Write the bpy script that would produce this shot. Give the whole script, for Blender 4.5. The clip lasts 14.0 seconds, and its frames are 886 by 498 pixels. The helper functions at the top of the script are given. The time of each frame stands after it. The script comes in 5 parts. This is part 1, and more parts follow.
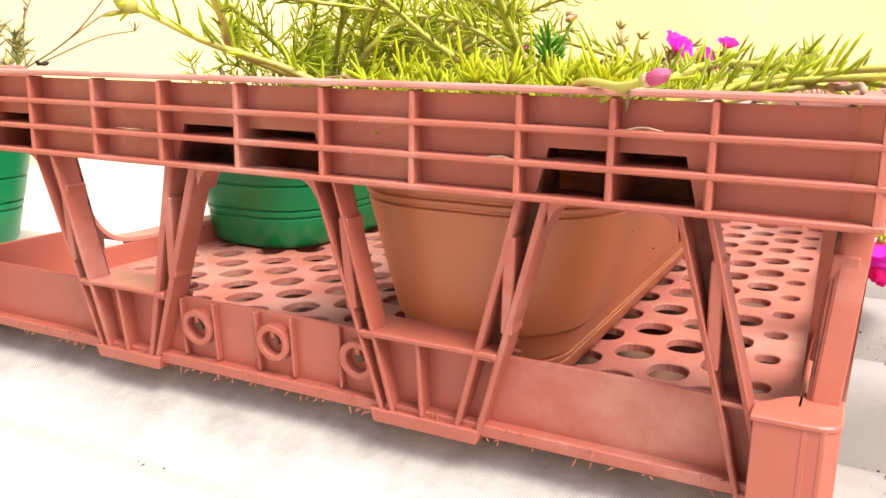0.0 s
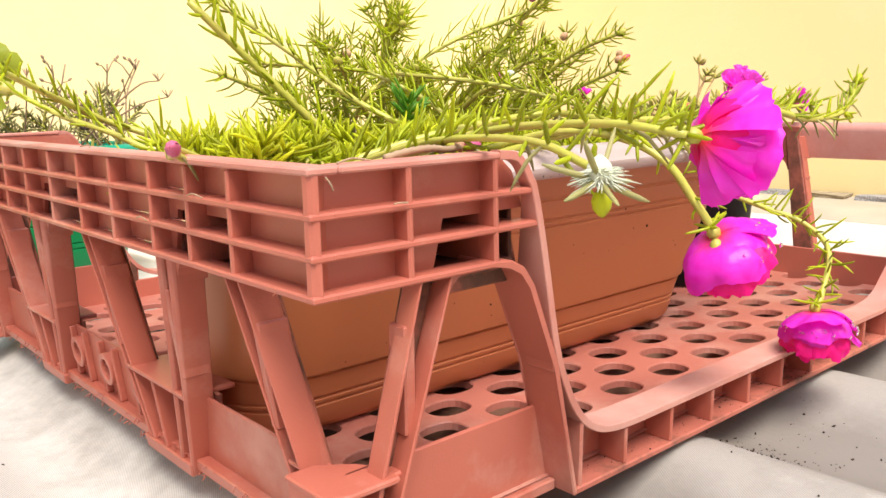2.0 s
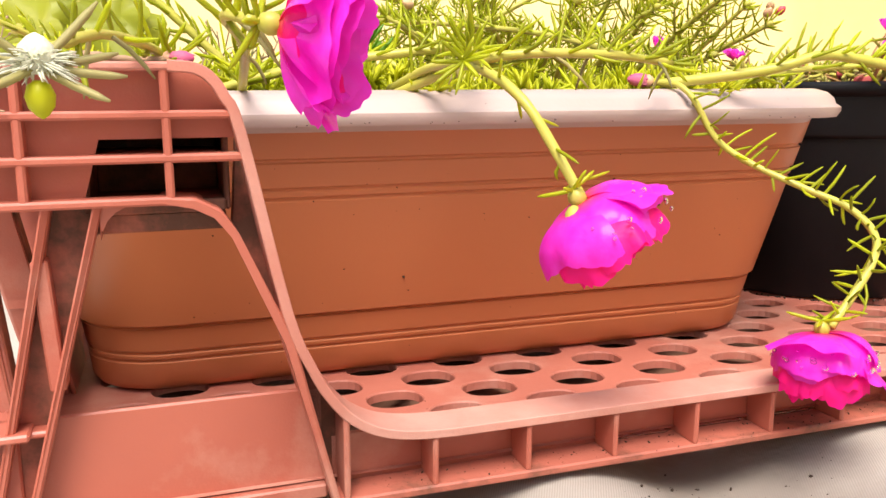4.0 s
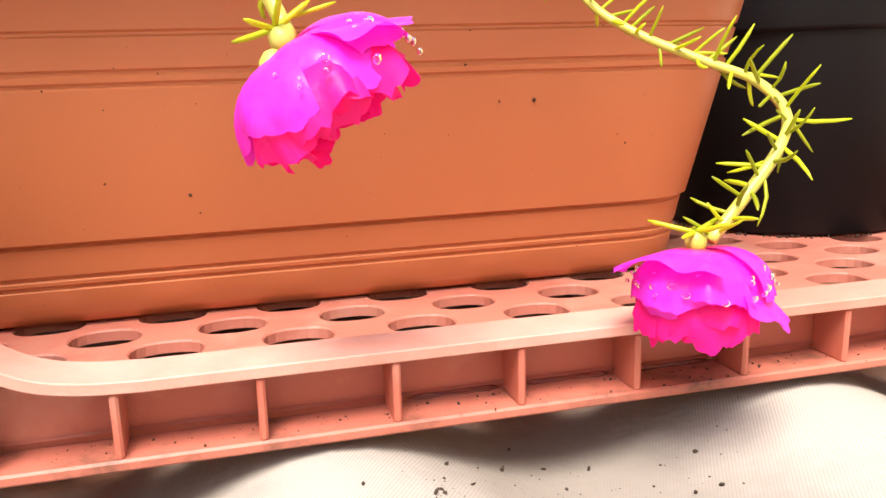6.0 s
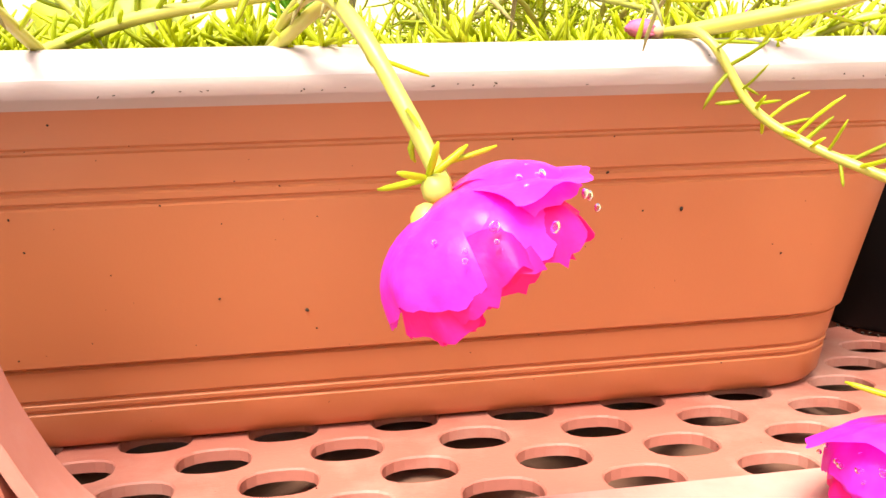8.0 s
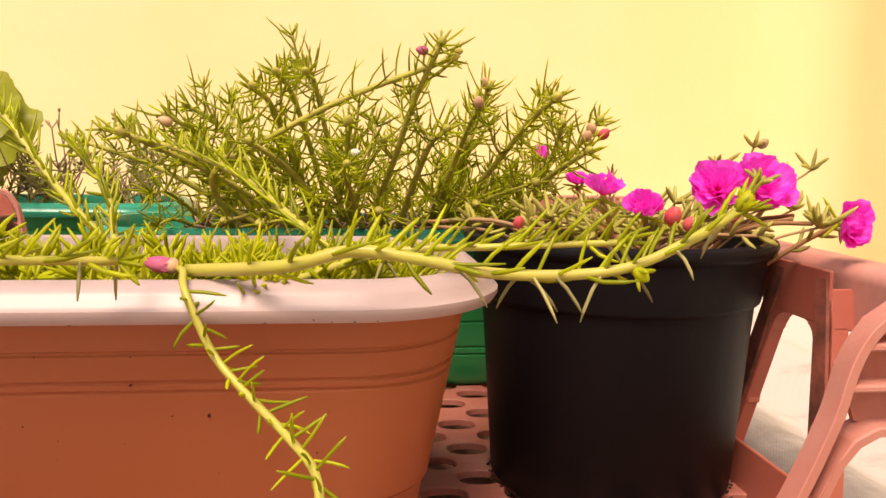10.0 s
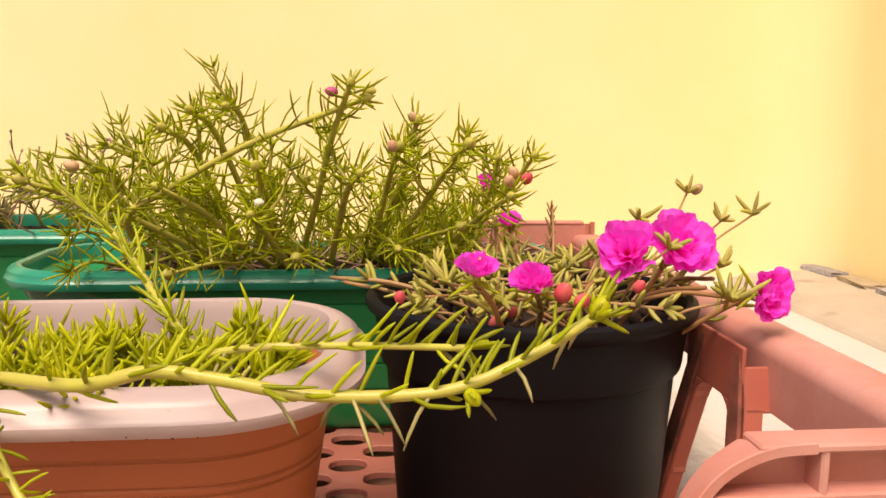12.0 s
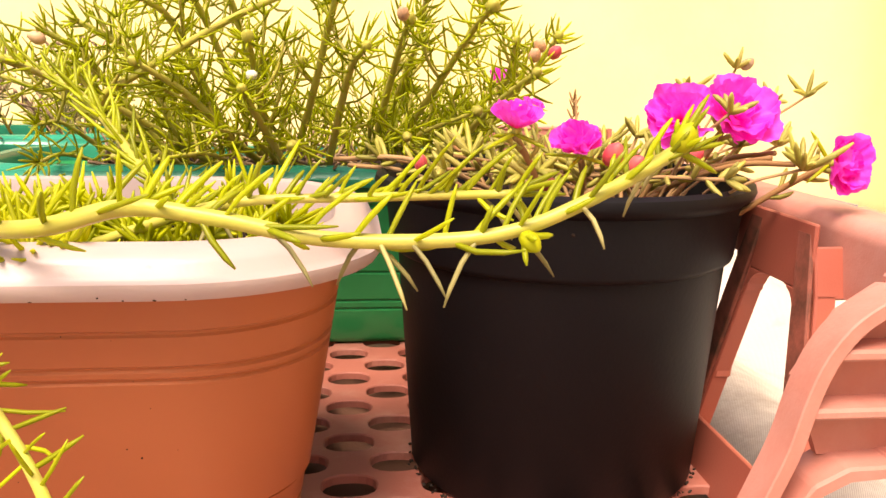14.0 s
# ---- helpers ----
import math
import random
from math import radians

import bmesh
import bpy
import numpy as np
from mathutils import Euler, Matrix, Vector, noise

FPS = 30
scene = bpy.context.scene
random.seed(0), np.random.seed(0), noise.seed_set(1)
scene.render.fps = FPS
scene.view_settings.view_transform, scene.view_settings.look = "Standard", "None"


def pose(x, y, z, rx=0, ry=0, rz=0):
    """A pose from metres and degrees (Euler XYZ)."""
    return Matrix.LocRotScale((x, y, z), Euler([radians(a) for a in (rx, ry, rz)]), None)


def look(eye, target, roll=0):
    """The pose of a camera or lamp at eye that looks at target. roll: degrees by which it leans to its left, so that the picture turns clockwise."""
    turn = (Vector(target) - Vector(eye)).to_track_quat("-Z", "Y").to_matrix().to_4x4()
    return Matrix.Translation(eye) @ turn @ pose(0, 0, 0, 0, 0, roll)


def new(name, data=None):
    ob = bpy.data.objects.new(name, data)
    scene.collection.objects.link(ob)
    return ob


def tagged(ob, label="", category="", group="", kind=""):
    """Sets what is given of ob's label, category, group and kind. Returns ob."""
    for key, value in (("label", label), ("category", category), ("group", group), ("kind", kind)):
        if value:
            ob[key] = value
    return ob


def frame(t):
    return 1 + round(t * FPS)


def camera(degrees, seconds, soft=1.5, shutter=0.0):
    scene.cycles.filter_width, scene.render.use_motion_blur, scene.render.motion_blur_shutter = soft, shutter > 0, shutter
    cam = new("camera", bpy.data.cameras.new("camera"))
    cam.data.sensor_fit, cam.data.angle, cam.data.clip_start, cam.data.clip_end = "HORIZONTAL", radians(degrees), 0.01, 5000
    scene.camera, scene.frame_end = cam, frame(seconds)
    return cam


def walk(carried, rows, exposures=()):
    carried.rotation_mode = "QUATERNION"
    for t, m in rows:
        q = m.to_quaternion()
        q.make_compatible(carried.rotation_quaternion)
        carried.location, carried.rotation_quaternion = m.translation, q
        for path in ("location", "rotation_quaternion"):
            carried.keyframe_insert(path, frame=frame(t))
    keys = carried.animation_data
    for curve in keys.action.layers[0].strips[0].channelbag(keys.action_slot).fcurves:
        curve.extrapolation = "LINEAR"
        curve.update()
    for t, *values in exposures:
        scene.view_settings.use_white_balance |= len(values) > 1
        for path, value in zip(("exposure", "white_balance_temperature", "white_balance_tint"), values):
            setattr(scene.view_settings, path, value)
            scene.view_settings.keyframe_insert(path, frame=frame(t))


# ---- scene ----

# camera: seconds, place in metres, yaw, pitch and roll in degrees
LENS = 55.73
cam = camera(LENS, 14.0)
PATH = [
    (0, -0.3380, 0.0100, 0.2020, -63.45, -12.65, 1.10),
    (0.5, -0.2930, -0.0300, 0.2140, -63.49, -12.47, 0.10),
    (1, -0.2450, -0.0450, 0.2230, -61.09, -10.34, -0.50),
    (1.5, -0.2050, -0.1500, 0.2070, -50.06, -9.87, 0.20),
    (2, -0.1560, -0.2510, 0.2160, -40.96, -10.31, -1.40),
    (2.5, -0.1450, -0.2710, 0.2080, -42.83, -10.75, -1.90),
    (3, -0.0650, -0.2890, 0.1790, -31.17, -12.62, 0.00),
    (3.2, -0.0262, -0.3084, 0.1810, -27.46, -10.44, -0.13),
    (5.3, 0.1881, -0.2875, 0.1622, -12.80, -11.28, -2.23),
    (5.5, 0.1974, -0.2753, 0.1503, -13.18, -11.23, -1.82),
    (6, 0.2291, -0.2450, 0.1297, -14.38, -11.75, -1.87),
    (6.5, 0.2567, -0.1976, 0.1090, -15.48, -11.67, -1.42),
    (7, 0.2688, -0.1887, 0.1073, -15.51, -12.41, -2.64),
    (7.5, 0.2343, -0.1908, 0.1294, -11.85, -10.35, -2.65),
    (7.7, 0.2171, -0.1943, 0.1414, -9.67, -9.31, -2.83),
    (9.8, 0.3617, -0.2802, 0.2337, -9.28, -8.07, 2.25),
    (10, 0.4241, -0.2686, 0.2435, -7.46, -7.10, 1.04),
    (10.4, 0.4963, -0.2466, 0.2544, -6.20, -6.65, -0.19),
    (10.5, 0.5011, -0.2444, 0.2576, -6.14, -7.03, -0.33),
    (11, 0.5083, -0.2345, 0.2741, -5.43, -7.83, -0.57),
    (11.5, 0.5037, -0.2339, 0.2870, -4.50, -8.52, -0.00),
    (12, 0.5081, -0.2357, 0.2905, -5.43, -8.60, 0.44),
    (12.5, 0.5193, -0.2405, 0.2949, -7.49, -9.18, 0.18),
    (13, 0.5124, -0.2380, 0.2677, -6.88, -11.49, -1.19),
    (13.2, 0.4964, -0.2315, 0.2424, -6.22, -11.13, -0.54),
    (13.5, 0.4715, -0.2190, 0.2344, -4.96, -12.59, 0.54),
    (14, 0.4946, -0.1807, 0.2402, -6.55, -11.90, 1.05),
]


def cam_pose(x, y, z, yaw, pitch, roll):
    f = Vector((-math.sin(radians(yaw)) * math.cos(radians(pitch)), math.cos(radians(yaw)) * math.cos(radians(pitch)), math.sin(radians(pitch))))
    return look(Vector((x, y, z)), Vector((x, y, z)) + f, roll)


EXPOSURES = [(0.0, 1.18, 6200, 12), (1.0, 1.08, 6150, 11), (2.0, 0.84, 6250, 10), (3.2, 0.88, 6500, 13), (5.3, 1.28, 6600, 13), (6.0, 1.56, 6550, 11), (6.5, 1.78, 6500, 8), (7.7, 1.82, 6400, 5), (9.8, 0.52, 7750, 26), (10.5, 0.36, 7750, 26), (11.0, 0.36, 7700, 24), (12.6, 0.42, 7550, 23), (13.2, 0.85, 7650, 24), (14.0, 1.04, 7650, 23)]
walk(cam, [(r[0], cam_pose(*r[1:])) for r in PATH], EXPOSURES)

# daylight: bright overcast sky, soft warm sun high overhead
world = bpy.data.worlds.new("world")
scene.world = world
world.use_nodes = True
wn = world.node_tree
wn.nodes.clear()
sky = wn.nodes.new("ShaderNodeTexSky")
sky.sky_type = 'NISHITA'
sky.sun_disc = False
sky.sun_elevation, sky.sun_rotation = radians(60.0), radians(204.6)
sky.air_density, sky.dust_density, sky.ozone_density = 1.0, 4.0, 1.0
bg = wn.nodes.new("ShaderNodeBackground")
bg.inputs["Strength"].default_value = 0.108
wo = wn.nodes.new("ShaderNodeOutputWorld")
wn.links.new(sky.outputs[0], bg.inputs[0])
wn.links.new(bg.outputs[0], wo.inputs[0])
sun = new("sun", bpy.data.lights.new("sun", "SUN"))
sun.data.energy, sun.data.angle, sun.data.color = 2.7, radians(30), (1.0, 0.95, 0.87)
sun.matrix_world = look((-0.42, -1.37, 3.0), (0.3, 0.2, 0.0))


# ---------------------------------------------------------------- materials
def material(name, color, rough=0.5, spec=0.5, color2=None, scale=30.0, mix=0.5, bump=0.0, bump_scale=200.0, stain=None, stain_scale=6.0, stain_lo=0.55, stain_hi=0.75, vary=0.0, trans=0.0, coat=0.0, detail=4.0, island=False):
    """Principled surface with noise in colour at two scales, relief and stains."""
    m = bpy.data.materials.new(name)
    m.use_nodes = True
    nt = m.node_tree
    n, l = nt.nodes, nt.links
    b = n["Principled BSDF"]
    b.inputs["Roughness"].default_value = rough
    b.inputs["Specular IOR Level"].default_value = spec
    b.inputs["Coat Weight"].default_value = coat
    geo = n.new("ShaderNodeNewGeometry")
    pos = geo.outputs["Position"]
    base = None
    c2 = color2 or tuple(c * 0.85 for c in color)
    no = n.new("ShaderNodeTexNoise")
    no.inputs["Scale"].default_value, no.inputs["Detail"].default_value = scale, detail
    l.new(pos, no.inputs["Vector"])
    rp = n.new("ShaderNodeValToRGB")
    rp.color_ramp.elements[0].position, rp.color_ramp.elements[1].position = 0.5 - 0.3 * mix, 0.5 + 0.3 * mix
    rp.color_ramp.elements[0].color, rp.color_ramp.elements[1].color = (*color, 1), (*c2, 1)
    l.new(no.outputs["Fac"], rp.inputs["Fac"])
    base = rp.outputs["Color"]
    if vary:
        hs = n.new("ShaderNodeHueSaturation")
        mr = n.new("ShaderNodeMapRange")
        mr.inputs["To Min"].default_value, mr.inputs["To Max"].default_value = 1 - vary, 1 + vary
        if island:
            l.new(geo.outputs["Random Per Island"], mr.inputs["Value"])
        else:
            oi = n.new("ShaderNodeObjectInfo")
            l.new(oi.outputs["Random"], mr.inputs["Value"])
        l.new(mr.outputs["Result"], hs.inputs["Value"])
        l.new(base, hs.inputs["Color"])
        base = hs.outputs["Color"]
    if stain:
        n2 = n.new("ShaderNodeTexNoise")
        n2.inputs["Scale"].default_value, n2.inputs["Detail"].default_value, n2.inputs["Roughness"].default_value = stain_scale, 8.0, 0.65
        l.new(pos, n2.inputs["Vector"])
        r2 = n.new("ShaderNodeMapRange")
        r2.inputs["From Min"].default_value, r2.inputs["From Max"].default_value = stain_lo, stain_hi
        l.new(n2.outputs["Fac"], r2.inputs["Value"])
        mx = n.new("ShaderNodeMix")
        mx.data_type = 'RGBA'
        l.new(r2.outputs["Result"], mx.inputs["Factor"])
        l.new(base, mx.inputs["A"])
        mx.inputs["B"].default_value = (*stain, 1)
        base = mx.outputs["Result"]
    l.new(base, b.inputs["Base Color"])
    if bump:
        n3 = n.new("ShaderNodeTexNoise")
        n3.inputs["Scale"].default_value, n3.inputs["Detail"].default_value = bump_scale, 5.0
        l.new(pos, n3.inputs["Vector"])
        bu = n.new("ShaderNodeBump")
        bu.inputs["Strength"].default_value, bu.inputs["Distance"].default_value = bump, 0.001
        l.new(n3.outputs["Fac"], bu.inputs["Height"])
        l.new(bu.outputs["Normal"], b.inputs["Normal"])
    if trans:
        tr = n.new("ShaderNodeBsdfTranslucent")
        l.new(base, tr.inputs["Color"])
        ms = n.new("ShaderNodeMixShader")
        ms.inputs["Fac"].default_value = trans
        l.new(b.outputs[0], ms.inputs[1])
        l.new(tr.outputs[0], ms.inputs[2])
        l.new(ms.outputs[0], n["Material Output"].inputs["Surface"])
    return m


M_CRATE = material("crate_plastic", (0.465, 0.132, 0.086), 0.42, 0.5, (0.40, 0.108, 0.070), 14, 0.9, 0.12, 900, stain=(0.57, 0.29, 0.22), stain_scale=11, stain_lo=0.54, stain_hi=0.8)
# Soil on the lower flange; on foot plates the stain paints recess shade.
M_CRATE_D = material("soiled_shaded_crate_plastic", (0.465, 0.145, 0.098), 0.5, 0.4, (0.41, 0.122, 0.083), 14, 0.9, 0.15, 700, stain=(0.13, 0.058, 0.036), stain_scale=48, stain_lo=0.50, stain_hi=0.70)
# Grime on the slanted leg's web; elsewhere recess shade put into the colour.
M_GRIME_SHADE = material("grimy_shaded_crate_plastic", (0.43, 0.130, 0.086), 0.6, 0.3, (0.37, 0.108, 0.072), 14, 0.9, 0.2, 600, stain=(0.115, 0.050, 0.032), stain_scale=36, stain_lo=0.34, stain_hi=0.58)
M_TRAY = material("dusty_crate_plastic", (0.44, 0.148, 0.104), 0.55, 0.35, (0.39, 0.125, 0.088), 16, 0.9, 0.15, 700, stain=(0.50, 0.27, 0.205), stain_scale=14, stain_lo=0.46, stain_hi=0.74)
# Bleached top ribs; on strip, right rail and right bay painted sky light.
M_BLEACH_LIT = material("bleached_lit_crate_plastic", (0.53, 0.215, 0.162), 0.58, 0.28, (0.48, 0.180, 0.132), 12, 0.9, 0.15, 800, stain=(0.58, 0.315, 0.255), stain_scale=9, stain_lo=0.42, stain_hi=0.68)
M_TERRA = material("terracotta_plastic", (0.50, 0.170, 0.070), 0.40, 0.5, (0.46, 0.150, 0.058), 5, 0.9, 0.05, 700, stain=(0.52, 0.22, 0.11), stain_scale=9, stain_lo=0.66, stain_hi=0.85)
M_RIM = material("rim_plastic", (0.51, 0.40, 0.37), 0.36, 0.5, (0.44, 0.335, 0.30), 18, 0.9, 0.08, 500, stain=(0.36, 0.22, 0.15), stain_scale=34, stain_lo=0.66, stain_hi=0.80)
M_GREEN = material("green_plastic", (0.010, 0.27, 0.082), 0.30, 0.5, (0.008, 0.22, 0.066), 8, 0.8, 0.04, 500)
M_TURQ = material("green_rim_plastic", (0.008, 0.33, 0.20), 0.26, 0.5, (0.005, 0.2, 0.11), 10, 0.8)
M_BLACK = material("black_plastic", (0.0034, 0.0029, 0.0036), 0.54, 0.22, (0.005, 0.0045, 0.0055), 9, 0.9, 0.1, 400, stain=(0.016, 0.014, 0.013), stain_scale=60, stain_lo=0.64, stain_hi=0.9)
M_SOIL = material("potting_soil", (0.014, 0.008, 0.006), 0.95, 0.2, (0.045, 0.026, 0.018), 160, 0.8, 1.0, 350)
M_WALL = material("yellow_wall", (0.88, 0.715, 0.375), 0.85, 0.2, (0.86, 0.685, 0.335), 2.2, 0.9, 0.25, 120, stain=(0.87, 0.745, 0.45), stain_scale=1.3, stain_lo=0.5, stain_hi=0.8)
M_SHEET = material("fibre_cement", (0.62, 0.58, 0.52), 0.8, 0.25, (0.55, 0.515, 0.465), 9, 0.9, 0.5, 260, stain=(0.30, 0.27, 0.235), stain_scale=11, stain_lo=0.56, stain_hi=0.82)


def weave(m, period):
    """Fine diagonal twill in colour and relief."""
    n, l = m.node_tree.nodes, m.node_tree.links
    b = n["Principled BSDF"]
    geo = n.new("ShaderNodeNewGeometry")
    mp = n.new("ShaderNodeMapping")
    mp.inputs["Rotation"].default_value = (0, 0, radians(28))
    l.new(geo.outputs["Position"], mp.inputs["Vector"])
    w = n.new("ShaderNodeTexWave")
    w.inputs["Scale"].default_value = 0.314 / period
    w.inputs["Distortion"].default_value, w.inputs["Detail"].default_value, w.inputs["Detail Scale"].default_value = 1.2, 2.0, 0.6
    l.new(mp.outputs["Vector"], w.inputs["Vector"])
    old = b.inputs["Base Color"].links[0].from_socket
    mr = n.new("ShaderNodeMapRange")
    mr.inputs["To Min"].default_value, mr.inputs["To Max"].default_value = 0.70, 1.10
    l.new(w.outputs["Fac"], mr.inputs["Value"])
    hs = n.new("ShaderNodeHueSaturation")
    l.new(mr.outputs["Result"], hs.inputs["Value"])
    l.new(old, hs.inputs["Color"])
    l.new(hs.outputs["Color"], b.inputs["Base Color"])


weave(M_SHEET, 0.0011)


def roof_tones(m):
    """Ragged tones on the roof sheet: mould, darker hollows, brown under the crate."""
    n, l = m.node_tree.nodes, m.node_tree.links
    b = n["Principled BSDF"]
    old = b.inputs["Base Color"].links[0].from_socket
    geo = n.new("ShaderNodeNewGeometry")
    sp = n.new("ShaderNodeSeparateXYZ")
    l.new(geo.outputs["Position"], sp.inputs[0])

    def calc(op, a, c, d=0.0):
        m_ = n.new("ShaderNodeMath")
        m_.operation = op
        for i, v in enumerate((a, c, d)):
            if isinstance(v, float):
                m_.inputs[i].default_value = v
            else:
                l.new(v, m_.inputs[i])
        return m_.outputs[0]
    def stain(old, value, lo, hi, most, colour):
        mr = n.new("ShaderNodeMapRange")
        mr.inputs["From Min"].default_value, mr.inputs["From Max"].default_value = lo, hi
        mr.inputs["To Min"].default_value, mr.inputs["To Max"].default_value = most, 0.0
        l.new(value, mr.inputs["Value"])
        mx = n.new("ShaderNodeMix")
        mx.data_type = 'RGBA'
        l.new(mr.outputs["Result"], mx.inputs["Factor"])
        l.new(old, mx.inputs["A"])
        mx.inputs["B"].default_value = (*colour, 1)
        return mx.outputs["Result"]

    def clouds(scale):
        no = n.new("ShaderNodeTexNoise")
        no.inputs["Scale"].default_value, no.inputs["Detail"].default_value, no.inputs["Roughness"].default_value = scale, 9.0, 0.68
        l.new(geo.outputs["Position"], no.inputs["Vector"])
        return calc('SUBTRACT', no.outputs["Fac"], 0.5)
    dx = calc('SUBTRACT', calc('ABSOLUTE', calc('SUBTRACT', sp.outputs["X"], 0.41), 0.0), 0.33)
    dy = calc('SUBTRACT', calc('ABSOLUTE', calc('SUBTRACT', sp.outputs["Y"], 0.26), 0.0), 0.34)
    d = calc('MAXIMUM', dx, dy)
    # darker grey in the hollows, thinning out away from the crate's front
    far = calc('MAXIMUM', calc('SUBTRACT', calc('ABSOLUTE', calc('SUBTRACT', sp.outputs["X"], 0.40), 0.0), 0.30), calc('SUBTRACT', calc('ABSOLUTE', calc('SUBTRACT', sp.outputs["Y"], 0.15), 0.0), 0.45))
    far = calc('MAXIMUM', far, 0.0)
    hollow_grey = calc('ADD', calc('MULTIPLY_ADD', clouds(16.0), -0.040, sp.outputs["Z"]), calc('MULTIPLY', far, 0.30))
    col = stain(old, hollow_grey, -0.008, 0.0105, 0.86, (0.150, 0.132, 0.113))
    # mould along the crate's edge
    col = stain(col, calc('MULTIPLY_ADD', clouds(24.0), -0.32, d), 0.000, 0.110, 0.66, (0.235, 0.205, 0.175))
    # dark brown under the tray
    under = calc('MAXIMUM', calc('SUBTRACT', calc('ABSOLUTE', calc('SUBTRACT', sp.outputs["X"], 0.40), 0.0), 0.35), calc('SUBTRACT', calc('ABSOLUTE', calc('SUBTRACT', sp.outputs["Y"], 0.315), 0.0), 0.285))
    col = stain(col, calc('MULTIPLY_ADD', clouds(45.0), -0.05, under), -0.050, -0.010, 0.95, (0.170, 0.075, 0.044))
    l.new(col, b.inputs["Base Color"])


roof_tones(M_SHEET)
M_LEDGE = material("ledge_cement", (0.46, 0.40, 0.31), 0.9, 0.2, (0.38, 0.32, 0.24), 12, 0.9, 0.6, 150, stain=(0.28, 0.23, 0.17), stain_scale=9, stain_lo=0.6, stain_hi=0.75)
M_RUBBLE = material("rubble", (0.40, 0.33, 0.22), 0.95, 0.2, (0.28, 0.22, 0.14), 60, 0.9, 0.8, 200, vary=0.25)
M_GRANITE = material("granite", (0.42, 0.40, 0.38), 0.8, 0.3, (0.16, 0.15, 0.15), 320, 0.6, 0.6, 200, vary=0.2)
M_LEAF = material("needle_leaf", (0.57, 0.61, 0.018), 0.36, 0.5, (0.43, 0.49, 0.016), 30, 0.9, vary=0.32, trans=0.48, island=True)
M_LEAF_Y = material("young_leaf", (0.66, 0.65, 0.018), 0.42, 0.35, (0.50, 0.56, 0.016), 30, 0.9, vary=0.25, trans=0.45, island=True)
M_LEAF_G = material("grey_leaf", (0.36, 0.335, 0.11), 0.5, 0.3, (0.44, 0.39, 0.17), 40, 0.9, vary=0.3, trans=0.25, island=True)
M_STEM = material("stem", (0.50, 0.51, 0.062), 0.40, 0.5, (0.54, 0.46, 0.10), 60, 0.9, 0.2, 400, trans=0.1)
M_STEM_R = material("reddish_stem", (0.30, 0.14, 0.055), 0.55, 0.3, (0.36, 0.22, 0.08), 40, 0.9)
M_STEM_T = material("tan_stem", (0.42, 0.27, 0.12), 0.6, 0.3, (0.36, 0.20, 0.085), 60, 0.9)
M_DRY = material("dry_twig", (0.34, 0.215, 0.13), 0.8, 0.2, (0.42, 0.30, 0.19), 60, 0.9)


def petal_material(name, base, mid, edge):
    """Petal whose pigment runs from its base to its edge, with fine veins."""
    m = material(name, mid, 0.48, 0.3, edge, 140, 0.8, 0.5, 260, trans=0.42)
    n, l = m.node_tree.nodes, m.node_tree.links
    b = n["Principled BSDF"]
    tr = [k for k in n if k.bl_idname == "ShaderNodeBsdfTranslucent"][0]
    old = b.inputs["Base Color"].links[0].from_socket
    tc = n.new("ShaderNodeTexCoord")
    ln = n.new("ShaderNodeVectorMath")
    ln.operation = 'LENGTH'
    l.new(tc.outputs["Object"], ln.inputs[0])
    no = n.new("ShaderNodeTexNoise")
    no.inputs["Scale"].default_value = 3.0
    l.new(tc.outputs["Object"], no.inputs["Vector"])
    ad = n.new("ShaderNodeMath")
    ad.operation = 'MULTIPLY_ADD'
    ad.inputs[1].default_value = 0.35
    l.new(no.outputs["Fac"], ad.inputs[0])
    l.new(ln.outputs["Value"], ad.inputs[2])
    rp = n.new("ShaderNodeMapRange")
    rp.inputs["From Min"].default_value, rp.inputs["From Max"].default_value = 0.28, 0.72
    l.new(ad.outputs[0], rp.inputs["Value"])
    mx = n.new("ShaderNodeMix")
    mx.data_type = 'RGBA'
    mx.inputs["A"].default_value = (*base, 1)
    l.new(old, mx.inputs["B"])
    l.new(rp.outputs["Result"], mx.inputs["Factor"])
    l.new(mx.outputs["Result"], b.inputs["Base Color"])
    l.new(mx.outputs["Result"], tr.inputs["Color"])
    return m


M_PETAL = petal_material("magenta_petal", (0.86, 0.060, 0.10), (0.88, 0.016, 0.60), (0.90, 0.050, 0.74))
M_PETAL.node_tree.nodes["Principled BSDF"].inputs["Coat Weight"].default_value = 0.35
M_PETAL.node_tree.nodes["Principled BSDF"].inputs["Coat Roughness"].default_value = 0.22
M_PETAL_I = petal_material("inner_petal", (0.90, 0.012, 0.12), (0.94, 0.010, 0.24), (0.94, 0.012, 0.34))
M_PETAL_L = petal_material("pink_petal", (0.92, 0.014, 0.24), (0.97, 0.034, 0.64), (0.97, 0.17, 0.88))
M_PETAL_C = material("petal_heart", (0.88, 0.03, 0.16), 0.5, 0.3, (0.80, 0.02, 0.10), 60, 0.9, trans=0.3)
M_BUD = material("green_bud", (0.40, 0.42, 0.045), 0.45, 0.4, (0.46, 0.38, 0.09), 90, 0.9)
M_BUD_P = material("wilted_bud", (0.46, 0.045, 0.17), 0.6, 0.3, (0.58, 0.17, 0.24), 90, 0.9, 0.5, 300)
M_STAR = material("olive_leaf", (0.47, 0.46, 0.07), 0.45, 0.4, (0.52, 0.45, 0.13), 60, 0.9, vary=0.28, trans=0.3, island=True)
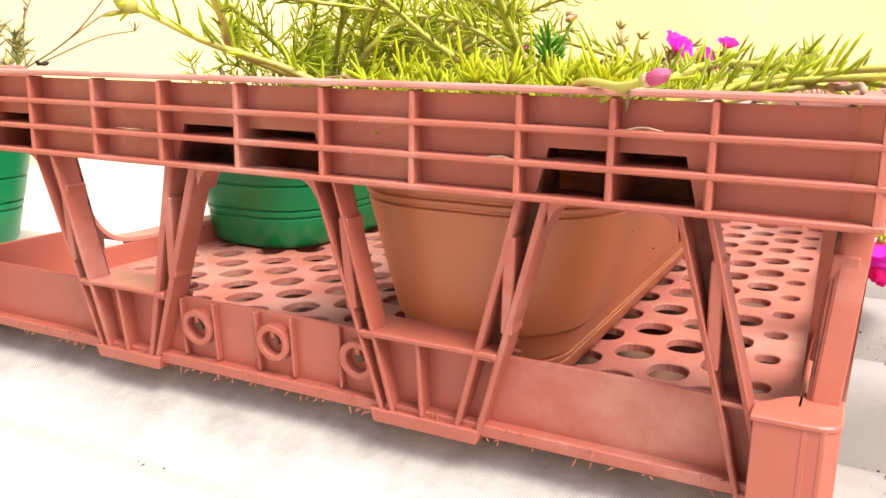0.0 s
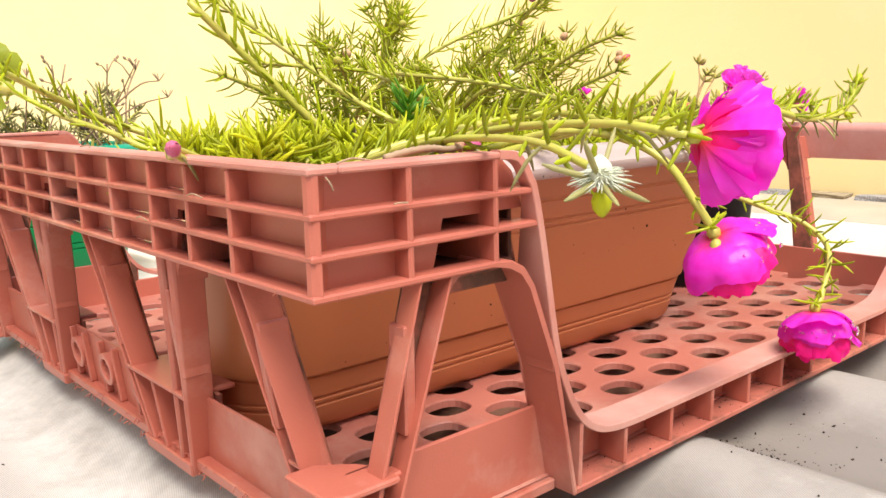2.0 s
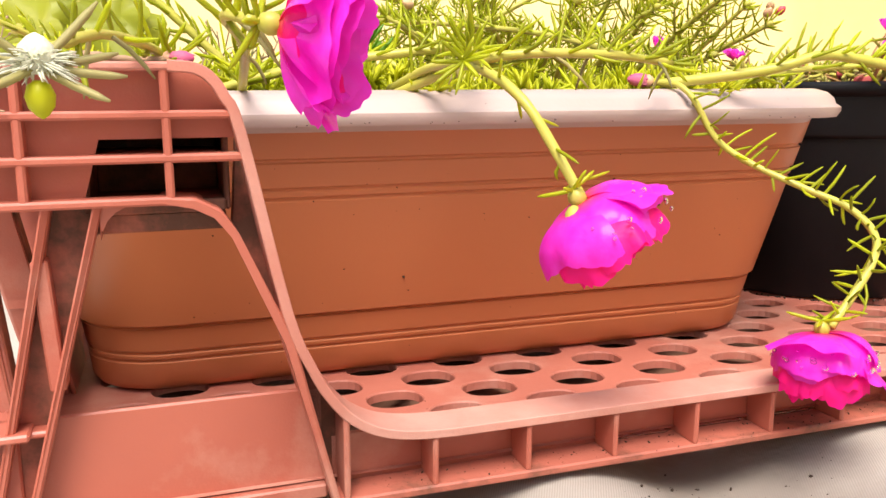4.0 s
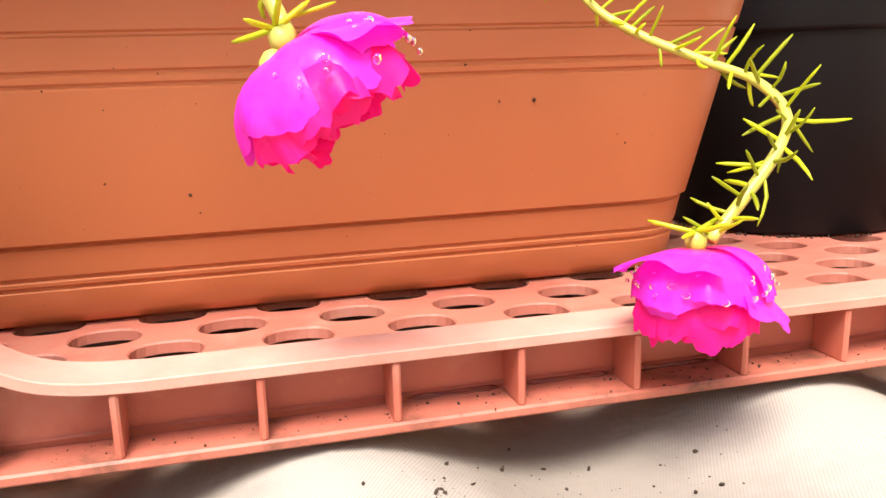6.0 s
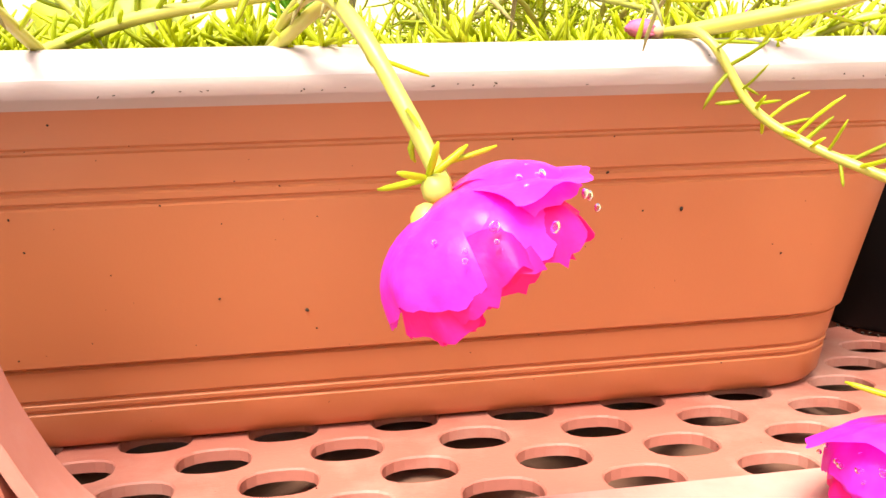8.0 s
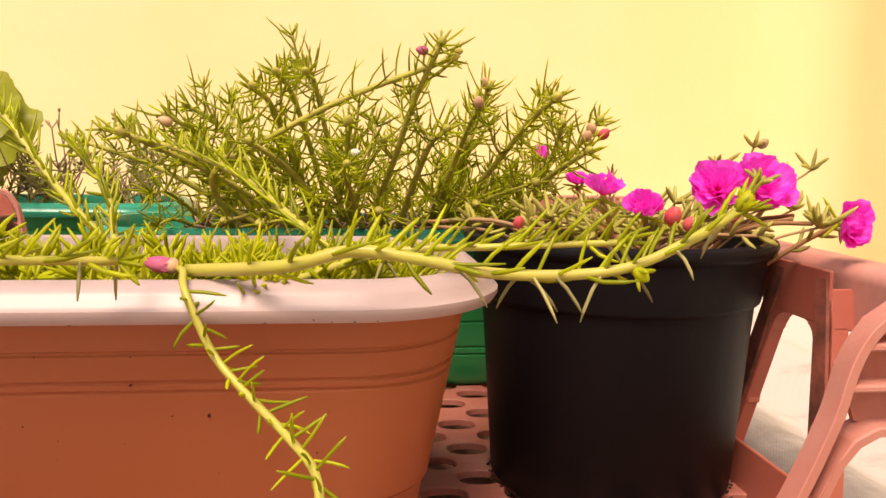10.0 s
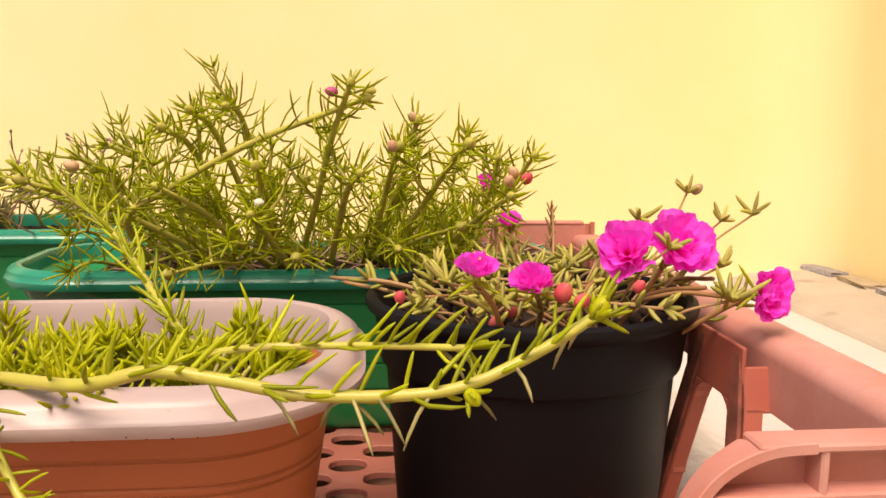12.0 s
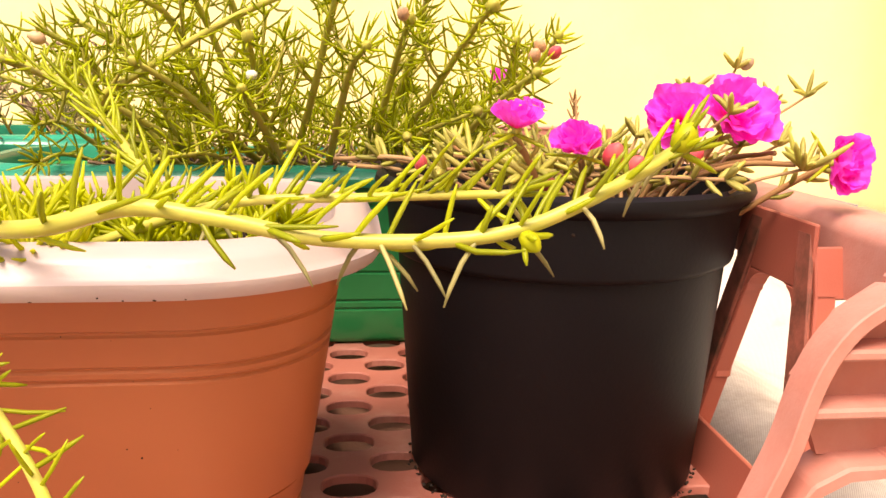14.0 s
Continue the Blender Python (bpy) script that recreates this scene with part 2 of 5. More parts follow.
M_PINKBUD = material("pink_bud", (0.62, 0.045, 0.085), 0.5, 0.4, (0.66, 0.16, 0.12), 120, 0.9)
M_PALEBUD = material("pale_bud", (0.66, 0.46, 0.24), 0.45, 0.4, (0.58, 0.30, 0.18), 90, 0.9)
M_ROSETTE = material("fresh_leaf", (0.13, 0.34, 0.03), 0.4, 0.4, (0.20, 0.42, 0.03), 40, 0.9, vary=0.2, trans=0.4, island=True)
M_FLUFF = material("white_fluff", (0.74, 0.74, 0.62), 0.9, 0.1, (0.55, 0.58, 0.40), 200, 0.9, 0.8, 500)
M_BROAD = material("broad_leaf", (0.27, 0.32, 0.018), 0.45, 0.4, (0.36, 0.38, 0.025), 14, 0.9, 0.3, 120, trans=0.4)
M_REDBUD = material("red_bud", (0.70, 0.05, 0.025), 0.5, 0.4, (0.6, 0.04, 0.02), 50, 0.9)
M_GRIT = material("grit", (0.022, 0.015, 0.011), 0.95, 0.2, (0.06, 0.042, 0.03), 300, 0.9, vary=0.3)
M_DROP = material("water_drop", (0.95, 0.85, 0.95), 0.03, 0.8)
M_DROP.node_tree.nodes["Principled BSDF"].inputs["Transmission Weight"].default_value = 1.0
M_DROP.node_tree.nodes["Principled BSDF"].inputs["IOR"].default_value = 1.33


# ---------------------------------------------------------------- mesh helpers
def obj(name, me, mat, parent=None, label="", smooth=False):
    me.materials.append(mat)
    if smooth:
        me.polygons.foreach_set("use_smooth", [True] * len(me.polygons))
    ob = new(name, me)
    if parent:
        ob.parent = parent
    if label:
        ob["label"] = label
    return ob


def part(name, bm, mat, parent, label="", smooth=False):
    bmesh.ops.recalc_face_normals(bm, faces=bm.faces)
    me = bpy.data.meshes.new(name)
    bm.to_mesh(me)
    bm.free()
    return obj(name, me, mat, parent, label, smooth)


def raw(name, V, F, mat, parent, label="", smooth=True):
    me = bpy.data.meshes.new(name)
    me.from_pydata([tuple(v) for v in V], [], F)
    me.update()
    return obj(name, me, mat, parent, label, smooth)


def thing(name, label, category, group="", kind="", at=(0, 0, 0)):
    e = new(name)
    e.location = at
    return tagged(e, label, category, group, kind)


def prism(bm, poly, d0, d1, to, bevel=0.0):
    """Extrude an outline in (u, z) from depth d0 to d1; `to` maps (u, d, z) to the world."""
    a = [bm.verts.new(to(u, d0, z)) for u, z in poly]
    b = [bm.verts.new(to(u, d1, z)) for u, z in poly]
    fs = [bm.faces.new(a), bm.faces.new(b[::-1])]
    k = len(poly)
    for i in range(k):
        fs.append(bm.faces.new((a[i], b[i], b[(i + 1) % k], a[(i + 1) % k])))
    if bevel:
        es = list({e for f in fs for e in f.edges})
        bmesh.ops.bevel(bm, geom=es, offset=bevel, segments=1, affect='EDGES', clamp_overlap=True)
    return fs


def line(p, q, w):
    """Outline of a bar of width w from p to q in (u, z)."""
    d = Vector((q[0] - p[0], q[1] - p[1])).normalized()
    n = Vector((-d.y, d.x)) * w / 2
    return [(p[0] + n.x, p[1] + n.y), (q[0] + n.x, q[1] + n.y), (q[0] - n.x, q[1] - n.y), (p[0] - n.x, p[1] - n.y)]


def band(pts, w):
    """Outline of a bent bar of width w along pts."""
    L, R = [], []
    for i, p in enumerate(pts):
        a, b = pts[max(i - 1, 0)], pts[min(i + 1, len(pts) - 1)]
        d = Vector((b[0] - a[0], b[1] - a[1])).normalized()
        n = Vector((-d.y, d.x)) * w / 2
        L.append((p[0] + n.x, p[1] + n.y))
        R.append((p[0] - n.x, p[1] - n.y))
    return L + R[::-1]


def rect(u0, u1, z0, z1):
    return [(u0, z0), (u1, z0), (u1, z1), (u0, z1)]


def smooth_path(P, n):
    """Catmull-Rom through P with n steps a span."""
    P = [Vector(p) for p in P]
    Q = [2 * P[0] - P[1]] + P + [2 * P[-1] - P[-2]]
    out = []
    for i in range(1, len(Q) - 2):
        a, b, c, d = Q[i - 1:i + 3]
        for k in range(n):
            t = k / n
            out.append(0.5 * ((2 * b) + (c - a) * t + (2 * a - 5 * b + 4 * c - d) * t * t + (3 * b - a - 3 * c + d) * t ** 3))
    return out + [P[-1]]


class Buf:
    """Vertices and faces gathered for one mesh."""

    def __init__(self):
        self.V, self.F = [], []

    def tube(self, pts, radii, sides=6, flat=1.0):
        o = len(self.V)
        up = Vector((0.13, 0.21, 0.97))
        for i, p in enumerate(pts):
            t = (pts[min(i + 1, len(pts) - 1)] - pts[max(i - 1, 0)])
            t = t.normalized() if t.length > 1e-9 else Vector((0, 0, 1))
            a = t.cross(up)
            a = a.normalized() if a.length > 1e-4 else t.orthogonal().normalized()
            b = a.cross(t)
            for k in range(sides):
                w = 2 * math.pi * k / sides
                self.V.append(p + (a * math.cos(w) + b * math.sin(w) * flat) * radii[i])
        for i in range(len(pts) - 1):
            for k in range(sides):
                q = o + i * sides + k
                r = o + i * sides + (k + 1) % sides
                self.F.append((q, r, r + sides, q + sides))
        self.F.append(tuple(o + k for k in range(sides))[::-1])
        e = o + (len(pts) - 1) * sides
        self.F.append(tuple(e + k for k in range(sides)))

    def needle(self, base, way, length, r, bend, sides=4):
        """A fleshy needle leaf that curves up towards bend."""
        pts = []
        for f in (0, 0.15, 0.5, 0.82, 1.0):
            pts.append(base + way * length * f + bend * length * f * f)
        self.tube(pts, [r * 0.65, r, r * 1.06, r * 0.92, r * 0.34], sides)

    def blob(self, c, axis, length, r, sides=7):
        axis = Vector(axis).normalized()
        pts = [c + axis * length * f for f in (0, 0.12, 0.4, 0.7, 0.92, 1.0)]
        self.tube(pts, [r * 0.3, r * 0.75, r, r * 0.85, r * 0.4, r * 0.08], sides)

    def done(self, name, mat, parent, label="", smooth=True):
        return raw(name, self.V, self.F, mat, parent, label, smooth)


# ---------------------------------------------------------------- roof and walls
WAVE, CREST = 0.177, 0.255


def roof_z(x, y):
    w = math.cos(2 * math.pi * (x - CREST) / WAVE)
    return 0.0125 - 0.0160 * (1 - 0.28 * math.exp(-((x - 0.40) / 0.11) ** 2)) * (1 - w) + 0.0012 * noise.noise(Vector((x * 9, y * 5, 0.3)))


def roof():
    xs = np.arange(-3.4, 1.52, WAVE / 14)
    ys = np.concatenate([np.arange(-3.2, -0.6, 0.2), np.arange(-0.6, 1.0, 0.04), np.arange(1.0, 1.72, 0.1)])
    V = [(x, y, roof_z(x, y)) for y in ys for x in xs]
    k = len(xs)
    F = [(j * k + i, j * k + i + 1, (j + 1) * k + i + 1, (j + 1) * k + i) for j in range(len(ys) - 1) for i in range(k - 1)]
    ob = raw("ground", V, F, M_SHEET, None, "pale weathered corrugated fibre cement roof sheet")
    tagged(ob, category="roof", kind="structure")
    far = bmesh.new()
    prism(far, rect(-60, 60, -0.30, -0.12), -60, 60, lambda u, d, z: Vector((u, d, z)))
    tagged(part("ground_far", far, M_SHEET, None, "pale ground around the roof"), category="ground", kind="structure")


roof()


def box_structure(name, x0, x1, y0, y1, z0, z1, mat, label, category):
    bm = bmesh.new()
    prism(bm, rect(x0, x1, z0, z1), y0, y1, lambda u, d, z: Vector((u, d, z)))
    return tagged(part(name, bm, mat, None, label), category=category, kind="structure")


def wall_back():
    """Outside wall whose plaster runs softly round the corner."""
    R, xi, yb = 0.16, 1.385, 1.34
    plan = [(-2.4, yb), (xi - R, yb)] + [(xi - R + R * math.sin(radians(w)), yb - R + R * math.cos(radians(w))) for w in range(6, 91, 6)]
    plan += [(xi, -1.698), (1.61, -1.698), (1.61, 1.54), (-2.4, 1.54)]
    V = [(x, y, z) for z in (-0.1, 0.90) for x, y in plan]
    k = len(plan)
    F = [(i, (i + 1) % k, k + (i + 1) % k, k + i) for i in range(k)] + [tuple(range(k))[::-1], tuple(range(k, 2 * k))]
    ob = raw("wall_back", V, F, M_WALL, None, "plain pale yellow painted outside wall turning a soft corner")
    ob.data.set_sharp_from_angle(angle=radians(30))
    tagged(ob, category="wall", kind="structure")


wall_back()
# Unseen walls, added to block low sky light and warm the bounce.
box_structure("wall_added_front", -2.4, 1.61, -1.9, -1.7, -0.1, 0.7, M_WALL, "unseen yellow wall added to shape the light", "wall")
box_structure("wall_added_left", -2.4, -2.2, -1.698, 1.338, -0.1, 0.75, M_WALL, "unseen yellow wall added to shape the light", "wall")


def ledge():
    bm = bmesh.new()
    pts = [(1.172, -0.05), (1.383, -0.05), (1.383, 0.022), (1.300, 0.021), (1.220, 0.017), (1.195, 0.013), (1.180, 0.006), (1.174, -0.004)]
    prism(bm, pts, -0.9, 1.24, lambda u, d, z: Vector((u, d, z)), 0.004)
    tagged(part("trim_ledge", bm, M_LEDGE, None, "worn cement ledge along the wall foot"), category="ledge", kind="structure")
    rnd = random.Random(5)
    for i in range(9):
        bm = bmesh.new()
        bmesh.ops.create_cube(bm, size=1)
        for v in bm.verts:
            v.co = Vector((v.co.x * 0.040 + rnd.uniform(-.005, .005), v.co.y * rnd.uniform(0.085, 0.105), v.co.z * 0.010 + rnd.uniform(-.002, .002)))
        bmesh.ops.subdivide_edges(bm, edges=list(bm.edges), cuts=2, use_grid_fill=True)
        for v in bm.verts:
            v.co += Vector((rnd.uniform(-.0018, .0018), rnd.uniform(-.0018, .0018), rnd.uniform(-.0008, .0008)))
        st = part("stone", bm, M_RUBBLE if i % 2 else M_GRANITE, None)
        st.location = (1.355, 1.215 - 0.112 * i + rnd.uniform(-.006, .006), 0.024)
        tagged(st, ("brown" if i % 2 else "grey speckled") + " flat stone chip lying on the cement ledge", "stone", "stones on the ledge")


ledge()


# ---------------------------------------------------------------- crate
LX, WY = 0.743, 0.600
ZT, Z1, Z2, Z3 = 0.191, 0.1745, 0.1594, 0.1445
FLOOR = 0.0234
ZR = 0.1795
HP, HX, HY = 0.0535, 0.2267, 0.0736
LEAN = 0.010


def lean(z):
    return LEAN * max(0.0, Z3 - z) / 0.10


def setback(z):
    """How far the legs stand behind the rail's outer ribs."""
    return 0.003 + 0.014 * (Z3 - z) / 0.10 if z < Z3 + 0.0003 else 0.0


def on_left(u, d, z):
    return Vector((d + lean(z), u, z))


def on_right(u, d, z):
    return Vector((LX - d - lean(z), u, z))


def on_front(u, d, z):
    return Vector((u, d + 0.3 * lean(z), z))


def on_back(u, d, z):
    return Vector((u, WY - d - 0.3 * lean(z), z))


def leg_left(u, d, z):
    return Vector((d + setback(z), u, z))


def leg_front(u, d, z):
    return Vector((u, d + min(setback(z), 0.010), z))


def leg_back(u, d, z):
    return Vector((u, WY - d - min(setback(z), 0.010), z))


LEG_FACE = {on_left: leg_left, on_front: leg_front, on_back: leg_back, on_right: on_right}

crate = thing("stacking_crate", "terracotta pink plastic stacking crate with perforated tray on the roof", "crate")


def cpart(name, polys, to, label="", bevel=0.0008, under=None, mat=None):
    """One crate part made of prisms (outline, d0, d1)."""
    bm = bmesh.new()
    for poly, d0, d1 in polys:
        t = bmesh.new()
        prism(t, poly, d0, d1, to, bevel)
        me = bpy.data.meshes.new("tmp")
        t.to_mesh(me)
        t.free()
        bm.from_mesh(me)
        bpy.data.meshes.remove(me)
    return part(name, bm, mat or M_CRATE, under or crate, label)


def crate_floor():
    V, F = [], []
    h = HP / 2
    T = 0.0052
    K = 20

    def add(p):
        V.append(p)
        return len(V) - 1
    nx, ny = 25, 21
    x0, y0 = HX - 7 * h, HY - HP
    for i in range(0, nx + 1):
        for j in range(0, ny + 1):
            if (i + j) % 2 == 0:
                continue
            cx, cy = x0 + i * h, y0 + j * h
            edge = i in (0, nx) or j in (0, ny)
            corners = [(h, 0), (0, h), (-h, 0), (0, -h)]
            corners = [(a, b) for a, b in corners if not (i == 0 and a < 0) and not (i == nx and a > 0) and not (j == 0 and b < 0) and not (j == ny and b > 0)]
            if edge:
                if len(corners) == 2:
                    corners.append((0, 0))
                F.append(tuple(add((cx + a, cy + b, FLOOR)) for a, b in corners))
                F.append(tuple(add((cx + a, cy + b, FLOOR - T)) for a, b in corners)[::-1])
                continue
            small = j in (1, ny - 1)
            oy_ = 0.003 * ((j == 1) - (j == ny - 1))
            rx, ry = (0.0095, 0.0075) if small else (0.0148, 0.0120)
            ring_o, ring_t, ring_m, ring_b, ring_ob = [], [], [], [], []
            for k in range(K):
                s = k / K * 4
                q = int(s)
                f = s - q
                a, b = corners[q], corners[(q + 1) % 4]
                ox, oy = a[0] + (b[0] - a[0]) * f, a[1] + (b[1] - a[1]) * f
                w = math.atan2(oy, ox)
                c, sn = math.cos(w), math.sin(w)
                e = 2 / 2.5
                px, py = rx * math.copysign(abs(c) ** e, c), ry * math.copysign(abs(sn) ** e, sn)
                ring_o.append(add((cx + ox, cy + oy, FLOOR)))
                ring_t.append(add((cx + px * 1.05, cy + py * 1.05 + oy_, FLOOR)))
                ring_m.append(add((cx + px, cy + py + oy_, FLOOR - 0.0008)))
                ring_b.append(add((cx + px, cy + py + oy_, FLOOR - T)))
                ring_ob.append(add((cx + ox, cy + oy, FLOOR - T)))
            for k in range(K):
                n = (k + 1) % K
                F.append((ring_o[k], ring_o[n], ring_t[n], ring_t[k]))
                F.append((ring_t[k], ring_t[n], ring_m[n], ring_m[k]))
                F.append((ring_m[k], ring_m[n], ring_b[n], ring_b[k]))
                F.append((ring_b[k], ring_b[n], ring_ob[n], ring_ob[k]))
    x1, y1 = x0 + nx * h, y0 + ny * h
    for a, b, c, d in ((0.024, x0, 0.019, WY - 0.019), (x1, LX - 0.024, 0.019, WY - 0.019)):
        for z, flip in ((FLOOR, 1), (FLOOR - T, -1)):
            F.append(tuple([add((a, c, z)), add((b, c, z)), add((b, d, z)), add((a, d, z))][::flip]))
    for c, d in ((0.019, y0), (y1, WY - 0.019)):
        if d - c > 0.0005:
            for z, flip in ((FLOOR, 1), (FLOOR - T, -1)):
                F.append(tuple([add((x0, c, z)), add((x1, c, z)), add((x1, d, z)), add((x0, d, z))][::flip]))
    me = bpy.data.meshes.new("tray_floor")
    me.from_pydata(V, [], F)
    me.update()
    bm = bmesh.new()
    bm.from_mesh(me)
    bmesh.ops.remove_doubles(bm, verts=bm.verts, dist=1e-5)
    bmesh.ops.recalc_face_normals(bm, faces=bm.faces)
    bm.to_mesh(me)
    bm.free()
    obj("tray_floor", me, M_TRAY, crate, "perforated tray floor with rows of round holes")


crate_floor()

RIB, DEEP = 0.0030, 0.010


def leg(to, it, ib, ot, ob, zt, zb, zfoot, deep=0.0225, top=0.1445, arch=0.133, flange=0.0007):
    """A leg with two deep flanges, a crossing rib and a plate behind: (u at top, u at bottom) of its inner and outer edge."""
    def inner(z): return it + (ib - it) * (zt - z) / (zt - zb)
    def outer(z): return ot + (ob - ot) * (zt - z) / (zt - zb)
    to = LEG_FACE[to]
    w = 0.0030
    s = 1 if it > ot else -1
    lo, hi = min(inner(zfoot), outer(zfoot)), max(inner(zfoot), outer(zfoot))
    # plate coloured dark for the shade between the flanges
    body = cpart("leg", [([(inner(top), top), (outer(top), top), (outer(zfoot), zfoot), (inner(zfoot), zfoot)], deep - 0.0018, deep + 0.0006)], to, mat=M_GRIME_SHADE)
    cpart("flange", [(line((inner(zt + 0.0005), zt + 0.0005), (inner(zfoot), zfoot), w), flange + 0.0001, deep)], to, under=body)
    cpart("flange", [(line((outer(zt + 0.0005), zt + 0.0005), (outer(zfoot), zfoot), w), flange - 0.0001, deep - 0.0002)], to, under=body)
    cpart("brace", [(line((outer(0.125), 0.125), (inner(0.076), 0.076), w * 1.9), flange - 0.0003, deep - 0.001)], to, under=body)
    R = 0.013
    g = top - 0.001 if top <= zt else arch
    round_in = [(inner(g) + s * (R - R * math.sin(radians(w_))), g - R + R * math.cos(radians(w_))) for w_ in (0, 18, 36, 54, 72, 90)]
    cpart("gusset", [([(inner(g), g)] + round_in, flange + 0.0012, deep + 0.0007)], to, under=body, bevel=0.0004)
    if top <= zt:
        cpart("sole", [(rect(lo - 0.001, hi + 0.001, zfoot - 0.0005, zfoot + 0.006), 0.001, 0.022)], to, under=body)
    if top <= zt:
        cpart("step", [(rect(min(inner(zb), outer(zb)), max(inner(zb), outer(zb)), zb - 0.001, zb + 0.0015), 0.001, deep - 0.001)], to, under=body)
    if top > zt:
        cpart("flange", [(line((outer(top - 0.006), top - 0.006), (outer(zt - 0.002), zt - 0.002), w), 0.0190, deep - 0.0003)], to, under=body)


def pocket(to, u0, u1, deep=0.036, low=0.1390, plate=0.0150, ribs=(), closed=True, base=0.1390):
    """Closed box behind a window of the rail, coloured dark for its shade, with its ribs running to the back to cut
    light.
    """
    body = cpart("pocket", [(rect(u0, u1, low, 0.1682 if closed else 0.1765), deep - 0.0022, deep)], to, mat=M_GRIME_SHADE if closed else M_CRATE)
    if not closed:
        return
    cpart("pocket_wall", [(rect(u0 - 0.002, u1 + 0.002, 0.1672, 0.1690), 0.0122, deep + 0.0002)], to, under=body, mat=M_GRIME_SHADE)
    cpart("pocket_wall", [(rect(u0, u1, base, 0.1436), 0.0105, deep - 0.001)], to, under=body, mat=M_GRIME_SHADE)
    cpart("pocket_wall", [(rect(u0 - 0.0018, u0 + 0.0004, base + 0.0002, 0.1675), 0.0124, deep - 0.0004)], to, under=body, mat=M_GRIME_SHADE)
    cpart("pocket_wall", [(rect(u1 - 0.0004, u1 + 0.0018, base + 0.0002, 0.1675), 0.0124, deep - 0.0004)], to, under=body, mat=M_GRIME_SHADE)
    if ribs:
        cpart("pocket_rib", [(rect(u0, u1, Z2 - RIB / 2, Z2 + RIB / 2), DEEP - 0.0002, deep - 0.001)], to, under=body)
        for u in ribs:
            cpart("pocket_rib", [(rect(u - RIB / 2, u + RIB / 2, 0.1436, 0.1675), DEEP - 0.0001, deep - 0.0012)], to, under=body)
    if plate:
        cpart("pocket_wall", [(rect(u0, u1, 0.1320, 0.1392), plate - 0.0018, plate + 0.0005)], to, under=body, mat=M_GRIME_SHADE)


def foot(to, u0t, u1t, u0b, u1b, ribs):
    zt, zb = 0.063, 0.0125
    to = LEG_FACE[to]
    # stained plate gives the foot's recess its shade by colour
    body = cpart("foot", [([(u0t, zt), (u1t, zt), (u1b, zb), (u0b, zb)], 0.017, 0.0195)], to, mat=M_CRATE_D)
    cpart("foot_top", [(rect(u0t + 0.006, u1t - 0.006, zt - 0.001, zt + 0.0022), -0.0004, 0.030)], to, under=body)
    cpart("foot_base", [([(u0b - 0.0015, 0.0205), (u1b + 0.0015, 0.0205), (u1b, 0.0122), (u0b, 0.0122)], -0.0003, 0.024)], to, under=body)
    for u in ribs:
        cpart("foot_rib", [(rect(u - 0.0013, u + 0.0013, 0.020, zt), 0.0004, 0.018)], to)


L_WINS = [(0.0687, 0.0744, 0.1334, 0.1385), (0.2510, 0.2569, 0.3431, 0.3490), (0.4615, 0.4666, 0.5256, 0.5313)]
L_LEGS = [(0.0745, 0.0540, 0.0625, 0.0420), (0.1310, 0.1560, 0.1430, 0.1680), (0.2540, 0.2345, 0.2420, 0.2260), (0.3320, 0.3680, 0.3490, 0.3770), (0.4570, 0.4410, 0.4410, 0.4310), (0.5255, 0.5460, 0.5375, 0.5580)]
L_FEET = [(0.1500, 0.2400, 0.1690, 0.2300, (0.2005,)), (0.3640, 0.4460, 0.3840, 0.4360, (0.4100,))]
R_WINS = [(0.1660, 0.1720, 0.2360, 0.2420), (0.4615, 0.4666, 0.5256, 0.5313)]
R_LEGS = [(0.1780, 0.1640, 0.1640, 0.1450), (0.2240, 0.2500, 0.2380, 0.2680), (0.4695, 0.4500, 0.4560, 0.4335), (0.5200, 0.5510, 0.5360, 0.5640)]


